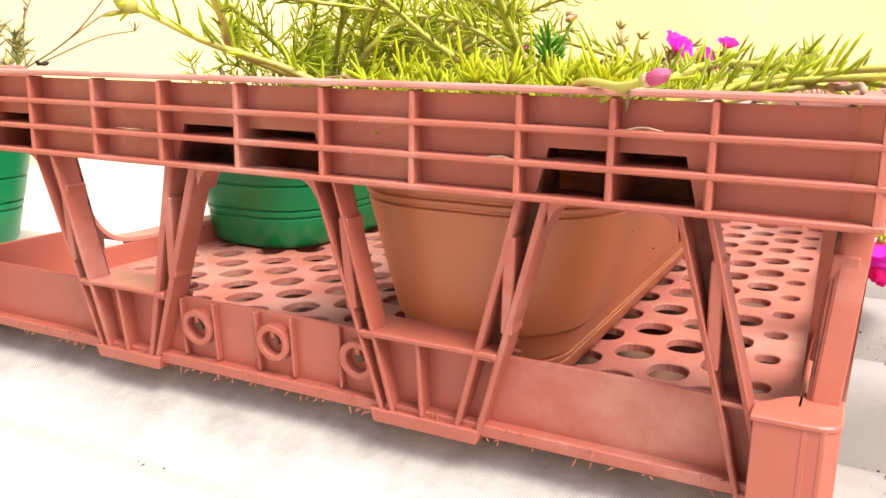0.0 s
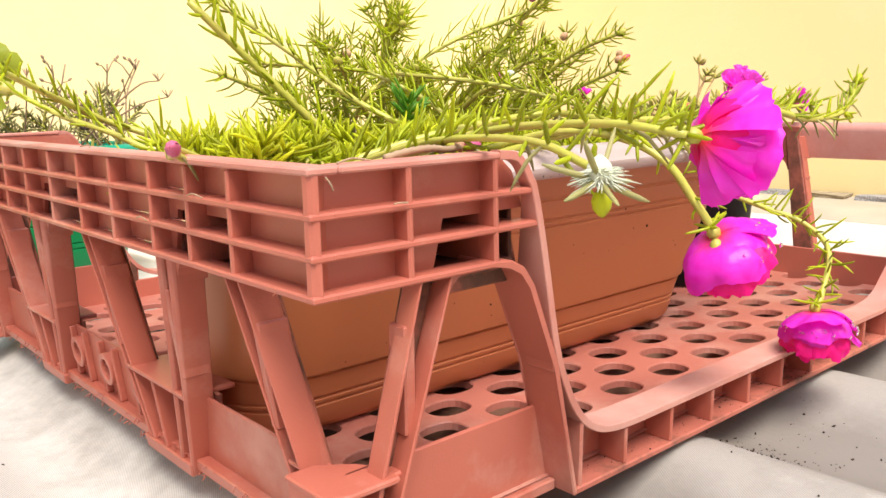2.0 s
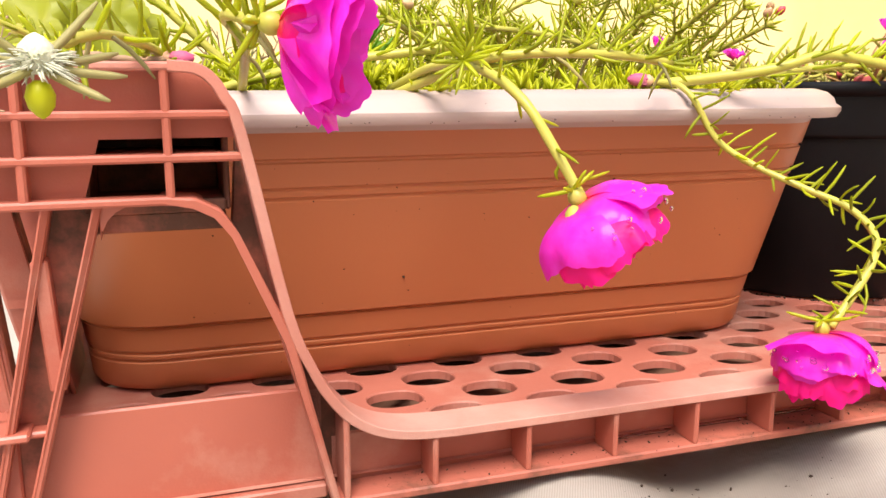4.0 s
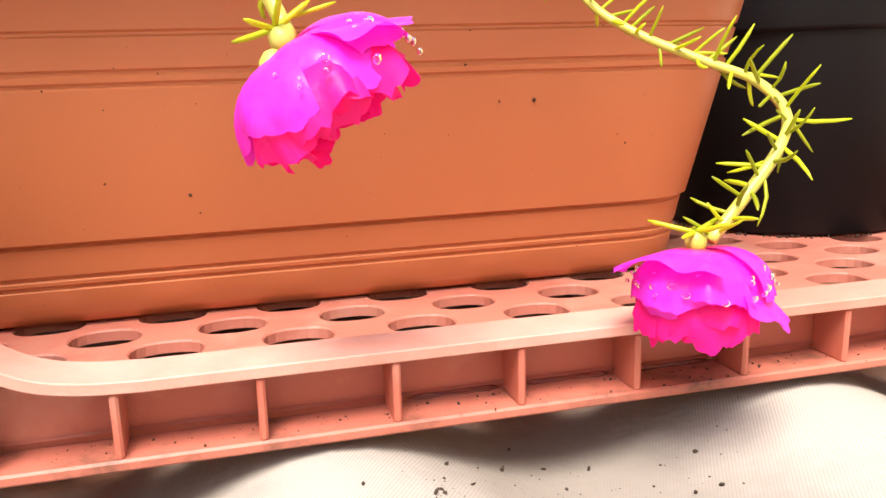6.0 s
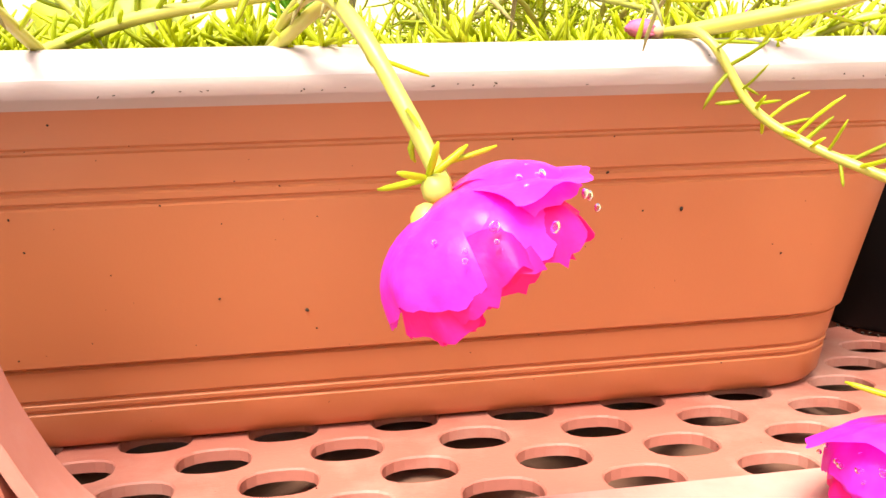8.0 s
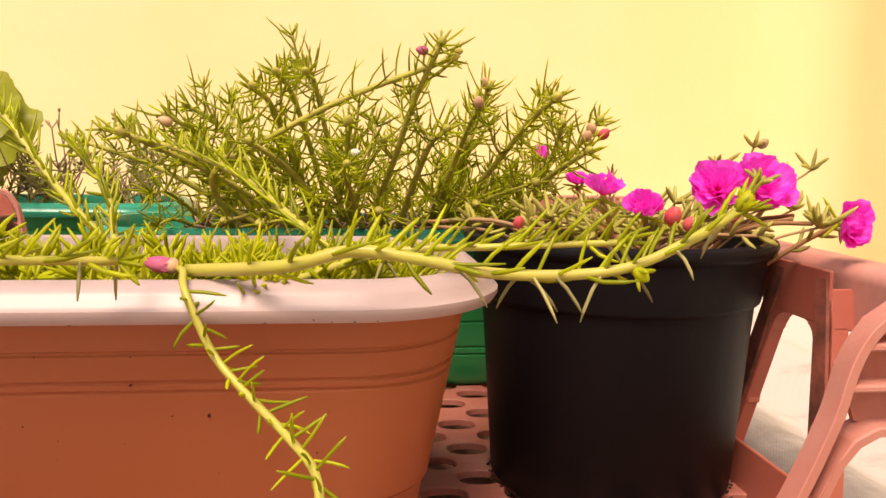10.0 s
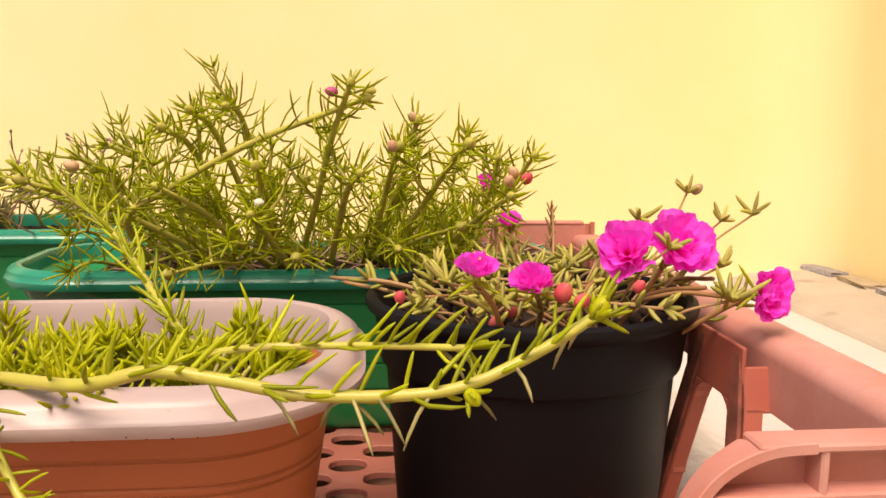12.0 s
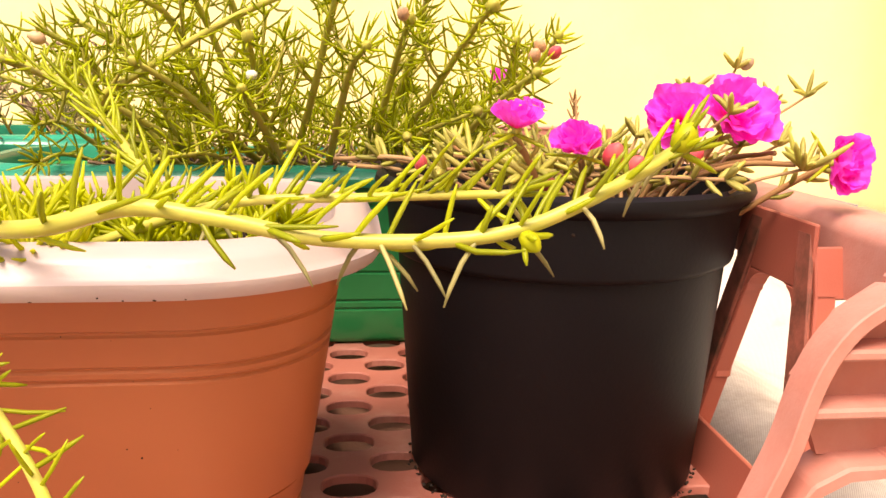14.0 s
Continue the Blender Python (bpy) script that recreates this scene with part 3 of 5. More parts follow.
def end_side(to, wins, legs, feet, deep=0.0225, top=0.1445, arch=0.133, wall=0.0610, top_z=ZT, flange=0.0007, wall_d=0.0185):
    """A short side of the crate: ribbed rail with windows, legs in V, low wall."""
    us = [0.0632, 0.1036, 0.1448, 0.1971, 0.2473, 0.30, 0.3527, 0.4029, 0.4552, 0.4964, 0.5368]
    poly = [(0.010, Z3)]
    for a, b, c, d in wins:
        poly += [(a, Z3), (b, 0.166), (c, 0.166), (d, Z3)]
    poly += [(WY - 0.010, Z3), (WY - 0.010, top_z - 0.003), (0.010, top_z - 0.003)]
    cpart("rail_panel", [(poly, DEEP, DEEP + 0.0026)], to, bevel=0)
    for z in (ZT, Z1, Z2, Z3) if top_z == ZT else (Z2, Z3):
        cpart("rail_rib", [(rect(0.0, WY, z - RIB / 2, z + RIB / 2), 0.0003 if z in (Z1, Z2) else 0.0, DEEP + (0.0035 if z == ZT else 0.0012))], to, mat=M_BLEACH_LIT if z == ZT else M_CRATE)
    for u in us:
        cpart("rail_rib", [(rect(u - RIB / 2, u + RIB / 2, Z3, top_z - 0.002), 0.0006, DEEP + 0.0013)], to)
    for g in legs:
        leg(to, *g, Z3, 0.061, 0.013, deep, top, arch, flange)
    for w in wins:
        if deep > 0.03:
            pocket(to, w[0] + 0.001, w[3] - 0.001, deep + 0.0006, arch, 0, (), False)
        else:
            pocket(to, w[0] + 0.001, w[3] - 0.001, 0.044, 0.1425, 0, [u for u in us if w[0] < u < w[3]], base=0.1422)
    for f in feet:
        foot(to, *f)
    # low wall between the feet, with bosses in the middle
    cpart("tray_wall", [(rect(0.024, WY - 0.024, 0.0165, wall), wall_d, wall_d + 0.0025)], to)
    cpart("tray_flange", [(rect(0.03, WY - 0.03, 0.0165, 0.0235), 0.011, wall_d + 0.0003)], to)
    for u in (0.2410, 0.2975, 0.3535) if wall_d < 0.03 else ():
        bm = bmesh.new()
        K = 24
        rings = []
        for r, d in ((0.0112, 0.019), (0.0112, 0.0128), (0.0105, 0.0122), (0.0078, 0.0122), (0.0072, 0.0128), (0.0072, 0.019)):
            rings.append([bm.verts.new(to(u + r * math.cos(2 * math.pi * k / K), d, 0.0440 + r * math.sin(2 * math.pi * k / K))) for k in range(K)])
        for a, b in zip(rings, rings[1:]):
            for k in range(K):
                bm.faces.new((a[k], a[(k + 1) % K], b[(k + 1) % K], b[k]))
        ring = part("boss", bm, M_CRATE, crate)
        # added disc, coloured dark for the shade in the ring's central hole
        hole_disc = [(u + 0.0030 * math.cos(math.pi * k / 6), 0.0448 + 0.0030 * math.sin(math.pi * k / 6)) for k in range(12)]
        cpart("hole_disc", [(hole_disc, 0.0150, 0.0188)], to, under=ring, mat=M_GRIME_SHADE, bevel=0.0003)
        cpart("spoke", [(line((u, 0.0470), (u, 0.0520), 0.0030), 0.0136, 0.0188)], to, under=ring, bevel=0.0003)
        for k in (-0.0124, 0.0124):
            cpart("boss_rib", [(rect(u + k - 0.001, u + k + 0.001, 0.024, 0.0605), 0.0140, 0.019)], to)


end_side(on_left, L_WINS, L_LEGS, L_FEET, 0.0165)
end_side(on_right, R_WINS, R_LEGS, (), 0.0400, 0.172, 0.1440, 0.0520, ZR, 0.0300, 0.0400)

# inner wall and broad flat top of the right rail
def right_rail():
    R = 0.0085
    prof = [(0.0002, ZR - 0.0024), (0.0004, ZR - 0.0004), (0.0010, ZR)]
    prof += [(0.0268 - R + R * math.sin(radians(w)), ZR - R + R * math.cos(radians(w))) for w in range(0, 91, 10)]
    prof += [(0.0268, Z3 - 0.001), (0.0245, Z3 - 0.001), (0.0245, ZR - R - 0.001), (0.0190, ZR - 0.0026)]
    V = [on_right(u, d, z) for u in (0.0135, WY - 0.0135) for d, z in prof]
    k = len(prof)
    F = [(i, (i + 1) % k, k + (i + 1) % k, k + i) for i in range(k)] + [tuple(range(k))[::-1], tuple(range(k, 2 * k))]
    # sky light on the rail is put into this paler colour
    raw("rail_top", V, F, M_BLEACH_LIT, crate, "broad flat rail with a rounded inner edge").data.set_sharp_from_angle(angle=radians(40))


right_rail()
cpart("rail_underside", [(rect(0.020, WY - 0.020, Z3 - 0.0012, Z3 + 0.0010), 0.0124, 0.0240)], on_right, bevel=0)

SLANT = [(0.0950, 0.1912), (0.1040, 0.1903), (0.1095, 0.1868), (0.1135, 0.1805), (0.1185, 0.1680), (0.1325, 0.1010), (0.1415, 0.0765), (0.1490, 0.0630), (0.1575, 0.0535), (0.1690, 0.0470), (0.1830, 0.0440), (0.2000, 0.0430)]
SLANT_R = [(0.0950, 0.1912), (0.1060, 0.1906), (0.1140, 0.1886), (0.1215, 0.1850), (0.1275, 0.1800), (0.1325, 0.1725), (0.1360, 0.1630), (0.1390, 0.1510), (0.1430, 0.1400), (0.1480, 0.1270), (0.1540, 0.1135), (0.1605, 0.0985), (0.1675, 0.0845), (0.1745, 0.0720), (0.1830, 0.0600), (0.1935, 0.0510), (0.2065, 0.0455), (0.2250, 0.0430)]
ARCH = [(0.0900, 0.1445), (0.1015, 0.1437), (0.1095, 0.1395), (0.1150, 0.1310), (0.1335, 0.0890), (0.1505, 0.0165)]


def bay(to, m, ribs, window, o=0.0, mat=M_CRATE):
    """One end of a long side: rail that bends down into the low front strip."""
    def mm(pts):
        return [(m(u + (o if u > 0.094 else 0.0)), z) for u, z in pts]
    poly = [(0.0110, Z3)] + window + [(0.1185, 0.166), (0.112 if o == 0 else 0.1085, 0.183), (0.104 if o == 0 else 0.098, 0.190), (0.0110, 0.190)]
    cpart("rail_panel", [(mm(poly), DEEP, DEEP + 0.0026)], to, bevel=0, mat=mat)
    for z, e in ((ZT, 0.096), (Z1, 0.1155), (Z2, 0.1195), (Z3, 0.0945)):
        cpart("rail_rib", [(mm(rect(DEEP + (0.0038 if z == ZT else 0.0002), e, z - RIB / 2, z + RIB / 2)), 0.0003 if z in (Z1, Z2) else 0.0, DEEP + (0.0035 if z == ZT else 0.0012))], to, mat=M_BLEACH_LIT if z == ZT else mat)
    for u in ribs:
        cpart("rail_rib", [(mm(rect(u - RIB / 2, u + RIB / 2, Z3, ZT)), 0.0006, DEEP + 0.0013)], to, mat=mat)
    q = 0.0225 - o if o else 0.0
    arch = [(u + (q if u > 0.094 else 0.0), z) for u, z in ARCH]
    web = [(0.1175, 0.166), (0.1145, 0.130), (0.1335, 0.088), (0.1500, 0.0180), (0.1540, 0.0180), (0.1540, 0.0560), (0.1415, 0.0765), (0.1325, 0.1010)]
    if o:
        web = [(u - o, z) for u, z in ((0.1345, 0.166), (0.1370, 0.130), (0.1560, 0.088), (0.1725, 0.0180), (0.1765, 0.0180), (0.1765, 0.0660), (0.1675, 0.0845), (0.1605, 0.0985), (0.1430, 0.1400))]
    cpart("slanted_leg", [(mm(band(arch, 0.0030)), 0.0, 0.0235 if o == 0 else 0.0150), (mm(line((0.1316 + q, 0.106), (0.1338 + q, 0.086), 0.0042)), 0.0004, 0.019 if o == 0 else 0.0108),
                          (mm(rect(0.1530 + q, 0.1556 + q, 0.0180, 0.0560)), 0.0004, 0.0190)], to, mat=mat)
    cpart("leg_web", [(mm(web), 0.0185 if o == 0 else 0.0105, 0.0204 if o == 0 else 0.0124)], to, mat=mat if o else M_GRIME_SHADE)
    leg(to, m(0.0695), m(0.0465), m(0.0530), m(0.0335), Z3, 0.060, 0.013, 0.0125)
    u0, u1 = sorted((m(0.066), m(0.113)))
    if len(window) == 2:
        pocket(to, u0, u1, 0.056, ribs=[m(0.0935)])
    else:
        u0, u1 = sorted((m(0.022), m(0.072)))
        pocket(to, u0, u1, 0.030, plate=0, ribs=[m(0.0465)])
    cpart("tray_wall", [(mm(rect(0.024, 0.1480, 0.0165, 0.0630)), 0.0185, 0.0210)], to, mat=mat)
    cpart("tray_flange", [(mm(rect(0.036, 0.1480, 0.0165, 0.0225)), 0.012, 0.0188)], to, mat=mat)


LWIN = [(0.0647, Z3), (0.0707, 0.166)]
RWIN = [(0.0250, Z3), (0.0300, 0.166), (0.0640, 0.166), (0.0690, Z3), (0.1100, Z3)]


def ribbon(name, pts, w, to, label):
    """A bent strip that is shallow up at the rail and broad where it lies low."""
    V, F = [], []
    outline = band(pts, w)
    n = len(pts)
    for i in range(n):
        z = pts[i][1]
        f = min(1.0, max(0.0, (0.190 - z) / 0.075 if i < n // 2 else (0.120 - z) / 0.065))
        thin = 0.0060 if i < n // 2 else 0.0105
        deep = thin + (0.0205 - thin) * f * f * (3 - 2 * f)
        (ul, zl), (ur, zr) = outline[i], outline[2 * n - 1 - i]
        e = 0.0004
        V += [to(ul, -0.0002 + e, zl), to(ul, deep - e, zl), to(ul * 0.9 + ur * 0.1, deep, zl * 0.9 + zr * 0.1), to(ur * 0.9 + ul * 0.1, deep, zr * 0.9 + zl * 0.1),
              to(ur, deep - e, zr), to(ur, -0.0002 + e, zr), to(ur * 0.9 + ul * 0.1, -0.0002, zr * 0.9 + zl * 0.1), to(ul * 0.9 + ur * 0.1, -0.0002, zl * 0.9 + zr * 0.1)]
    for i in range(n - 1):
        for k in range(8):
            F.append((i * 8 + k, i * 8 + (k + 1) % 8, i * 8 + 8 + (k + 1) % 8, i * 8 + 8 + k))
    F += [tuple(range(8))[::-1], tuple(range((n - 1) * 8, n * 8))]
    me = bpy.data.meshes.new(name)
    me.from_pydata([tuple(v) for v in V], [], F)
    bm = bmesh.new()
    bm.from_mesh(me)
    bpy.data.meshes.remove(me)
    # paler colour carries the sky light that falls on the strip
    ob = part(name, bm, M_BLEACH_LIT, crate, label, True)
    ob.data.set_sharp_from_angle(angle=radians(28))


def long_side(to):
    bay(to, lambda u: u, (0.0465, 0.0935), LWIN)
    # right bay takes the lit copy of the plastic
    bay(to, lambda u: LX - u, (0.0465, 0.0915), RWIN, 0.0175, M_BLEACH_LIT)
    u0, u1 = 0.1505, LX - 0.1765
    half = [(p.x, p.z) for p in smooth_path([(u, 0, z) for u, z in SLANT], 4)]
    other = [(p.x, p.z) for p in smooth_path([(u, 0, z) for u, z in SLANT_R], 4)]
    ribbon("front_flange", half + [(LX - u, z) for u, z in other[::-1]], 0.0040, to, "broad smooth curved front strip")
    cpart("tray_wall", [(rect(u0, u1, 0.0165, 0.0415), 0.0185, 0.0205)], to)
    low = cpart("tray_flange", [(rect(u0, u1, 0.0165, 0.0203), 0.0, 0.0188)], to, "soil-stained lower flange", 0.0008)
    low.data.materials[0] = M_CRATE_D
    for i in range(9):
        u = 0.1917 + 0.0424 * i
        if u < u1 - 0.02:
            cpart("divider", [(rect(u - 0.0013, u + 0.0013, 0.0200, 0.0408), 0.0006, 0.0188)], to)




def corner_foot(sx, sy):
    """Foot under a corner: platform, base block and ribs on both outer faces."""
    def to(x, y, z):
        x, y = x + 0.006, y + 0.005
        return Vector((x if sx > 0 else LX - x, y if sy > 0 else WY - y, z))
    def flat(pts, z0, z1, bevel=0.0008):
        bm = bmesh.new()
        a = [bm.verts.new(to(x, y, z0)) for x, y in pts]
        b = [bm.verts.new(to(x, y, z1)) for x, y in pts]
        bm.faces.new(a)
        bm.faces.new(b[::-1])
        for i in range(len(pts)):
            bm.faces.new((a[i], b[i], b[(i + 1) % len(pts)], a[(i + 1) % len(pts)]))
        bmesh.ops.bevel(bm, geom=list(bm.edges), offset=bevel, segments=1, affect='EDGES')
        return bm
    arc = [(0.009 - 0.009 * math.cos(radians(w)), 0.009 - 0.009 * math.sin(radians(w))) for w in (0, 22, 45, 68, 90)]
    part("foot", flat(arc + [(0.0345, 0.0), (0.0345, 0.014), (0.028, 0.024), (0.014, 0.0350), (0.0, 0.0350)], 0.0600, 0.0630), M_CRATE, crate)
    part("foot_base", flat([(0.000, 0.006), (0.006, 0.001), (0.0285, 0.001), (0.0285, 0.018), (0.020, 0.034), (0.000, 0.034)], 0.0122, 0.0215), M_CRATE, crate)
    part("foot_side", flat([(0.0008, 0.0068), (0.0032, 0.0068), (0.0032, 0.0335), (0.0008, 0.0335)], 0.0205, 0.0608, 0.0004), M_CRATE, crate)
    part("foot_core", flat([(0.016, 0.012), (0.029, 0.012), (0.029, 0.017), (0.019, 0.029), (0.016, 0.029)], 0.0200, 0.0610), M_CRATE, crate)
    for pts in ([(0.0005, 0.0125), (0.0165, 0.0125), (0.0165, 0.0150), (0.0005, 0.0150)], [(0.0125, 0.0005), (0.0150, 0.0005), (0.0150, 0.0135), (0.0125, 0.0135)]):
        part("foot_rib", flat(pts, 0.0200, 0.0620, 0.0004), M_CRATE, crate)
    part("foot_corner", flat([(0.0005, 0.006), (0.006, 0.0005), (0.0080, 0.0005), (0.0135, 0.0130), (0.0130, 0.0135), (0.0005, 0.0080)], 0.0200, 0.0620, 0.0004), M_CRATE, crate)


def corner_post(sx, sy):
    def to(u, d, z):
        return Vector((u if sx > 0 else LX - u, d if sy > 0 else WY - d, z))
    arc = [(0.0040 - 0.0036 * math.cos(radians(w)), 0.0040 - 0.0036 * math.sin(radians(w))) for w in (0, 30, 60, 90)]
    bm = bmesh.new()
    for pts, z0, z1 in ((arc + [(0.0046, 0.0004), (0.0046, 0.0046), (0.0004, 0.0046)], Z3, ZT), ([(0.0050, 0.0046), (0.0128, 0.0096), (0.0128, 0.0128), (0.0096, 0.0128), (0.0046, 0.0050)], Z3, ZT - 0.001)):
        a = [bm.verts.new(to(x, y, z0)) for x, y in pts]
        b = [bm.verts.new(to(x, y, z1)) for x, y in pts]
        bm.faces.new(a)
        bm.faces.new(b[::-1])
        for i in range(len(pts)):
            bm.faces.new((a[i], b[i], b[(i + 1) % len(pts)], a[(i + 1) % len(pts)]))
    part("corner_post", bm, M_CRATE, crate)


for sx_ in (1, -1):
    for sy_ in (1, -1):
        corner_foot(sx_, sy_)
        corner_post(sx_, sy_)
long_side(on_front)
long_side(on_back)


# ---------------------------------------------------------------- planters and pots
def rounded(x0, x1, y0, y1, r, z, k=13):
    out = []
    for cx, cy, a in ((x1 - r, y0 + r, -90), (x1 - r, y1 - r, 0), (x0 + r, y1 - r, 90), (x0 + r, y0 + r, 180)):
        for i in range(k):
            w = radians(a + 90 * i / (k - 1))
            out.append((cx + r * math.cos(w), cy + r * math.sin(w), z))
    return out


def loft(loops, mat, name, parent, label="", cap=True):
    V, F = [], []
    n = len(loops[0])
    for lp in loops:
        V += lp
    for i in range(len(loops) - 1):
        for k in range(n):
            F.append((i * n + k, i * n + (k + 1) % n, (i + 1) * n + (k + 1) % n, (i + 1) * n + k))
    if cap:
        F.append(tuple(range(n))[::-1])
        o = (len(loops) - 1) * n
        F.append(tuple(range(o, o + n)))
    ob = raw(name, V, F, mat, parent, label, True)
    ob.data.set_sharp_from_angle(angle=radians(38))
    return ob


def planter(name, label, base, top, z0, z1, mat, rim_mat, grooves, rim_label, rim_h=0.016, rim_out=0.012, lip=0.0, step=0.0):
    """A trough: base and top outlines (x0, x1, y0, y1) of the body at z0 and z1."""
    t = thing(name, label, "planter")
    def at(z, inset=0.0, r=0.060):
        f = (z - z0) / (z1 - z0)
        b = [base[i] + (top[i] - base[i]) * f for i in range(4)]
        r = min(r, (b[3] - b[2]) * 0.46, 0.045 + 0.015 * f)
        return rounded(b[0] + inset, b[1] - inset, b[2] + inset, b[3] - inset, r - inset * 0.5, z)
    zs = [(z0, 0.006), (z0 + 0.002, 0.002), (z0 + 0.006, 0.0)]
    for g, depth in grooves:
        zs += [(g - 0.0014, 0.0), (g - 0.0005, depth), (g + 0.0005, depth), (g + 0.0014, 0.0)]
    zs.sort()
    zs = [(z, i + (0.0016 if z < step else 0.0)) for z, i in zs]
    zs.append((z1 - 0.014, 0.0))

    def mouth(inset):
        return rounded(top[0] - lip + inset, top[1] - inset, top[2] + inset, top[3] - inset, 0.060 - inset * 0.5, z1)
    loops = [at(z, i) for z, i in zs] + [mouth(0.0), mouth(0.003), at(z1 - 0.012, 0.003), at(z0 + 0.01, 0.003)]
    loft(loops, mat, "body", t, "", cap=True)
    zl = z1 - 0.002
    prof = [(0.0, 0.0), (rim_out * 0.85, -0.0005), (rim_out, 0.003), (rim_out, 0.0055), (rim_out * 0.80, 0.0075), (rim_out * 0.72, 0.0110), (rim_out * 0.45, rim_h - 0.002), (0.0, rim_h), (-0.004, rim_h - 0.001), (-0.0055, rim_h - 0.006), (-0.0060, -0.012)]
    loops = []
    for o, dz in prof:
        loops.append(rounded(top[0] - lip - o, top[1] + o, top[2] - o, top[3] + o, 0.060 + o, zl + dz, 13))
    loops.append(loops[0])
    loft(loops, rim_mat, "rim", t, rim_label, cap=False)
    return t


def soil(name, outline, z, seed, label):
    """Bumpy soil surface inside a container: outline(f) gives the loop at radius f."""
    V, F = [], []
    n = len(outline(1.0))
    fs = [1.0, 0.97, 0.9, 0.8, 0.68, 0.55, 0.42, 0.3, 0.18, 0.07]
    for f in fs:
        for p in outline(f):
            h = 0.004 * noise.noise(Vector((p[0] * 60, p[1] * 60, seed))) + 0.003 * noise.noise(Vector((p[0] * 160, p[1] * 160, seed)))
            V.append((p[0], p[1], z + (h if f < 0.99 else -0.003)))
    for i in range(len(fs) - 1):
        for k in range(n):
            F.append((i * n + k, i * n + (k + 1) % n, (i + 1) * n + (k + 1) % n, (i + 1) * n + k))
    F.append(tuple(range((len(fs) - 1) * n, len(fs) * n)))
    rnd = random.Random(seed)
    b = Buf()
    for i in range(160):
        f = rnd.random() ** 0.6 * 0.95
        lp = outline(f)
        p = Vector(rnd.choice(lp))
        b.blob(Vector((p.x + rnd.uniform(-.01, .01), p.y + rnd.uniform(-.01, .01), z - 0.001)), (rnd.uniform(-1, 1), rnd.uniform(-1, 1), rnd.uniform(0, .6)), rnd.uniform(.004, .012), rnd.uniform(.0015, .004), 5)
    o = len(V)
    V += b.V
    F += [tuple(i + o for i in f) for f in b.F]
    return tagged(raw(name, V, F, M_SOIL, None, label), category="soil", kind="stuff")


def rr_scaled(x0, x1, y0, y1, r):
    cx, cy = (x0 + x1) / 2, (y0 + y1) / 2
    def fn(f):
        return [(cx + (p[0] - cx) * f, cy + (p[1] - cy) * f, 0) for p in rounded(x0, x1, y0, y1, r, 0)]
    return fn


P_GROOVES = [(0.0433, 0.0013), (0.0478, 0.0013), (0.0632, 0.0016), (0.1295, 0.0013), (0.1345, 0.0013), (0.1492, 0.0012)]
planter("brown_planter", "terracotta brown plastic trough planter with pale rim, standing in the crate", (0.046, 0.470, 0.148, 0.234), (0.028, 0.493, 0.101, 0.276), FLOOR + 0.0006, 0.1690, M_TERRA, M_RIM, P_GROOVES, "pale pinkish white rolled rim", 0.0165, 0.0155, step=0.0630)
soil("soil", rr_scaled(0.034, 0.475, 0.109, 0.268, 0.04), 0.160, 3, "dark crumbly potting soil in the brown planter")

G_GROOVES = [(0.055, 0.0016), (0.062, 0.0016), (0.086, 0.0016), (0.140, 0.0016)]
planter("green_planter", "glossy green plastic trough planter standing in the crate", (0.280, 0.660, 0.470, 0.592), (0.256, 0.684, 0.447, 0.616), FLOOR + 0.0006, 0.158, M_GREEN, M_TURQ, G_GROOVES, "shiny turquoise green rolled rim", 0.015, 0.010, 0.042)
soil("soil", rr_scaled(0.273, 0.677, 0.454, 0.605, 0.03), 0.160, 5, "dark soil in the green planter")
planter("green_planter", "green plastic trough planter standing on the roof behind the crate", (-0.240, 0.215, 0.740, 0.850), (-0.262, 0.240, 0.715, 0.875), 0.018, 0.158, M_GREEN, M_TURQ, [(g, d) for g, d in G_GROOVES], "shiny turquoise green rolled rim", 0.015, 0.010)
soil("soil", rr_scaled(-0.255, 0.233, 0.722, 0.868, 0.03), 0.156, 7, "dark soil in the second green planter")

POT = (0.609, 0.262)


def black_pot():
    t = thing("black_pot", "round black plastic flower pot standing in the crate", "flower pot")
    K = 64
    def ring(r, z):
        return [(POT[0] + r * math.cos(2 * math.pi * k / K), POT[1] + r * math.sin(2 * math.pi * k / K), z) for k in range(K)]
    z0 = FLOOR + 0.0006
    body = [(0.071, z0), (0.0772, z0 + 0.001), (0.0792, z0 + 0.004), (0.0880, 0.1485), (0.0884, 0.1500), (0.0842, 0.1500), (0.075, z0 + 0.004)]
    loft([ring(r, z) for r, z in body], M_BLACK, "body", t)
    rim = [(0.0848, 0.1478), (0.0892, 0.1479), (0.0912, 0.1494), (0.0918, 0.1512), (0.0948, 0.1782), (0.0970, 0.1794), (0.0996, 0.1816), (0.1006, 0.1842), (0.0998, 0.1872), (0.0968, 0.1890), (0.0936, 0.1872), (0.0922, 0.1820), (0.0848, 0.1478)]
    loft([ring(r, z) for r, z in rim], M_BLACK, "rim", t, "thick rolled black rim", cap=False)


black_pot()
soil("soil", lambda f: [(POT[0] + 0.0893 * f * math.cos(2 * math.pi * k / 40), POT[1] + 0.0893 * f * math.sin(2 * math.pi * k / 40), 0) for k in range(40)], 0.171, 9, "dark crumbly soil in the black pot")


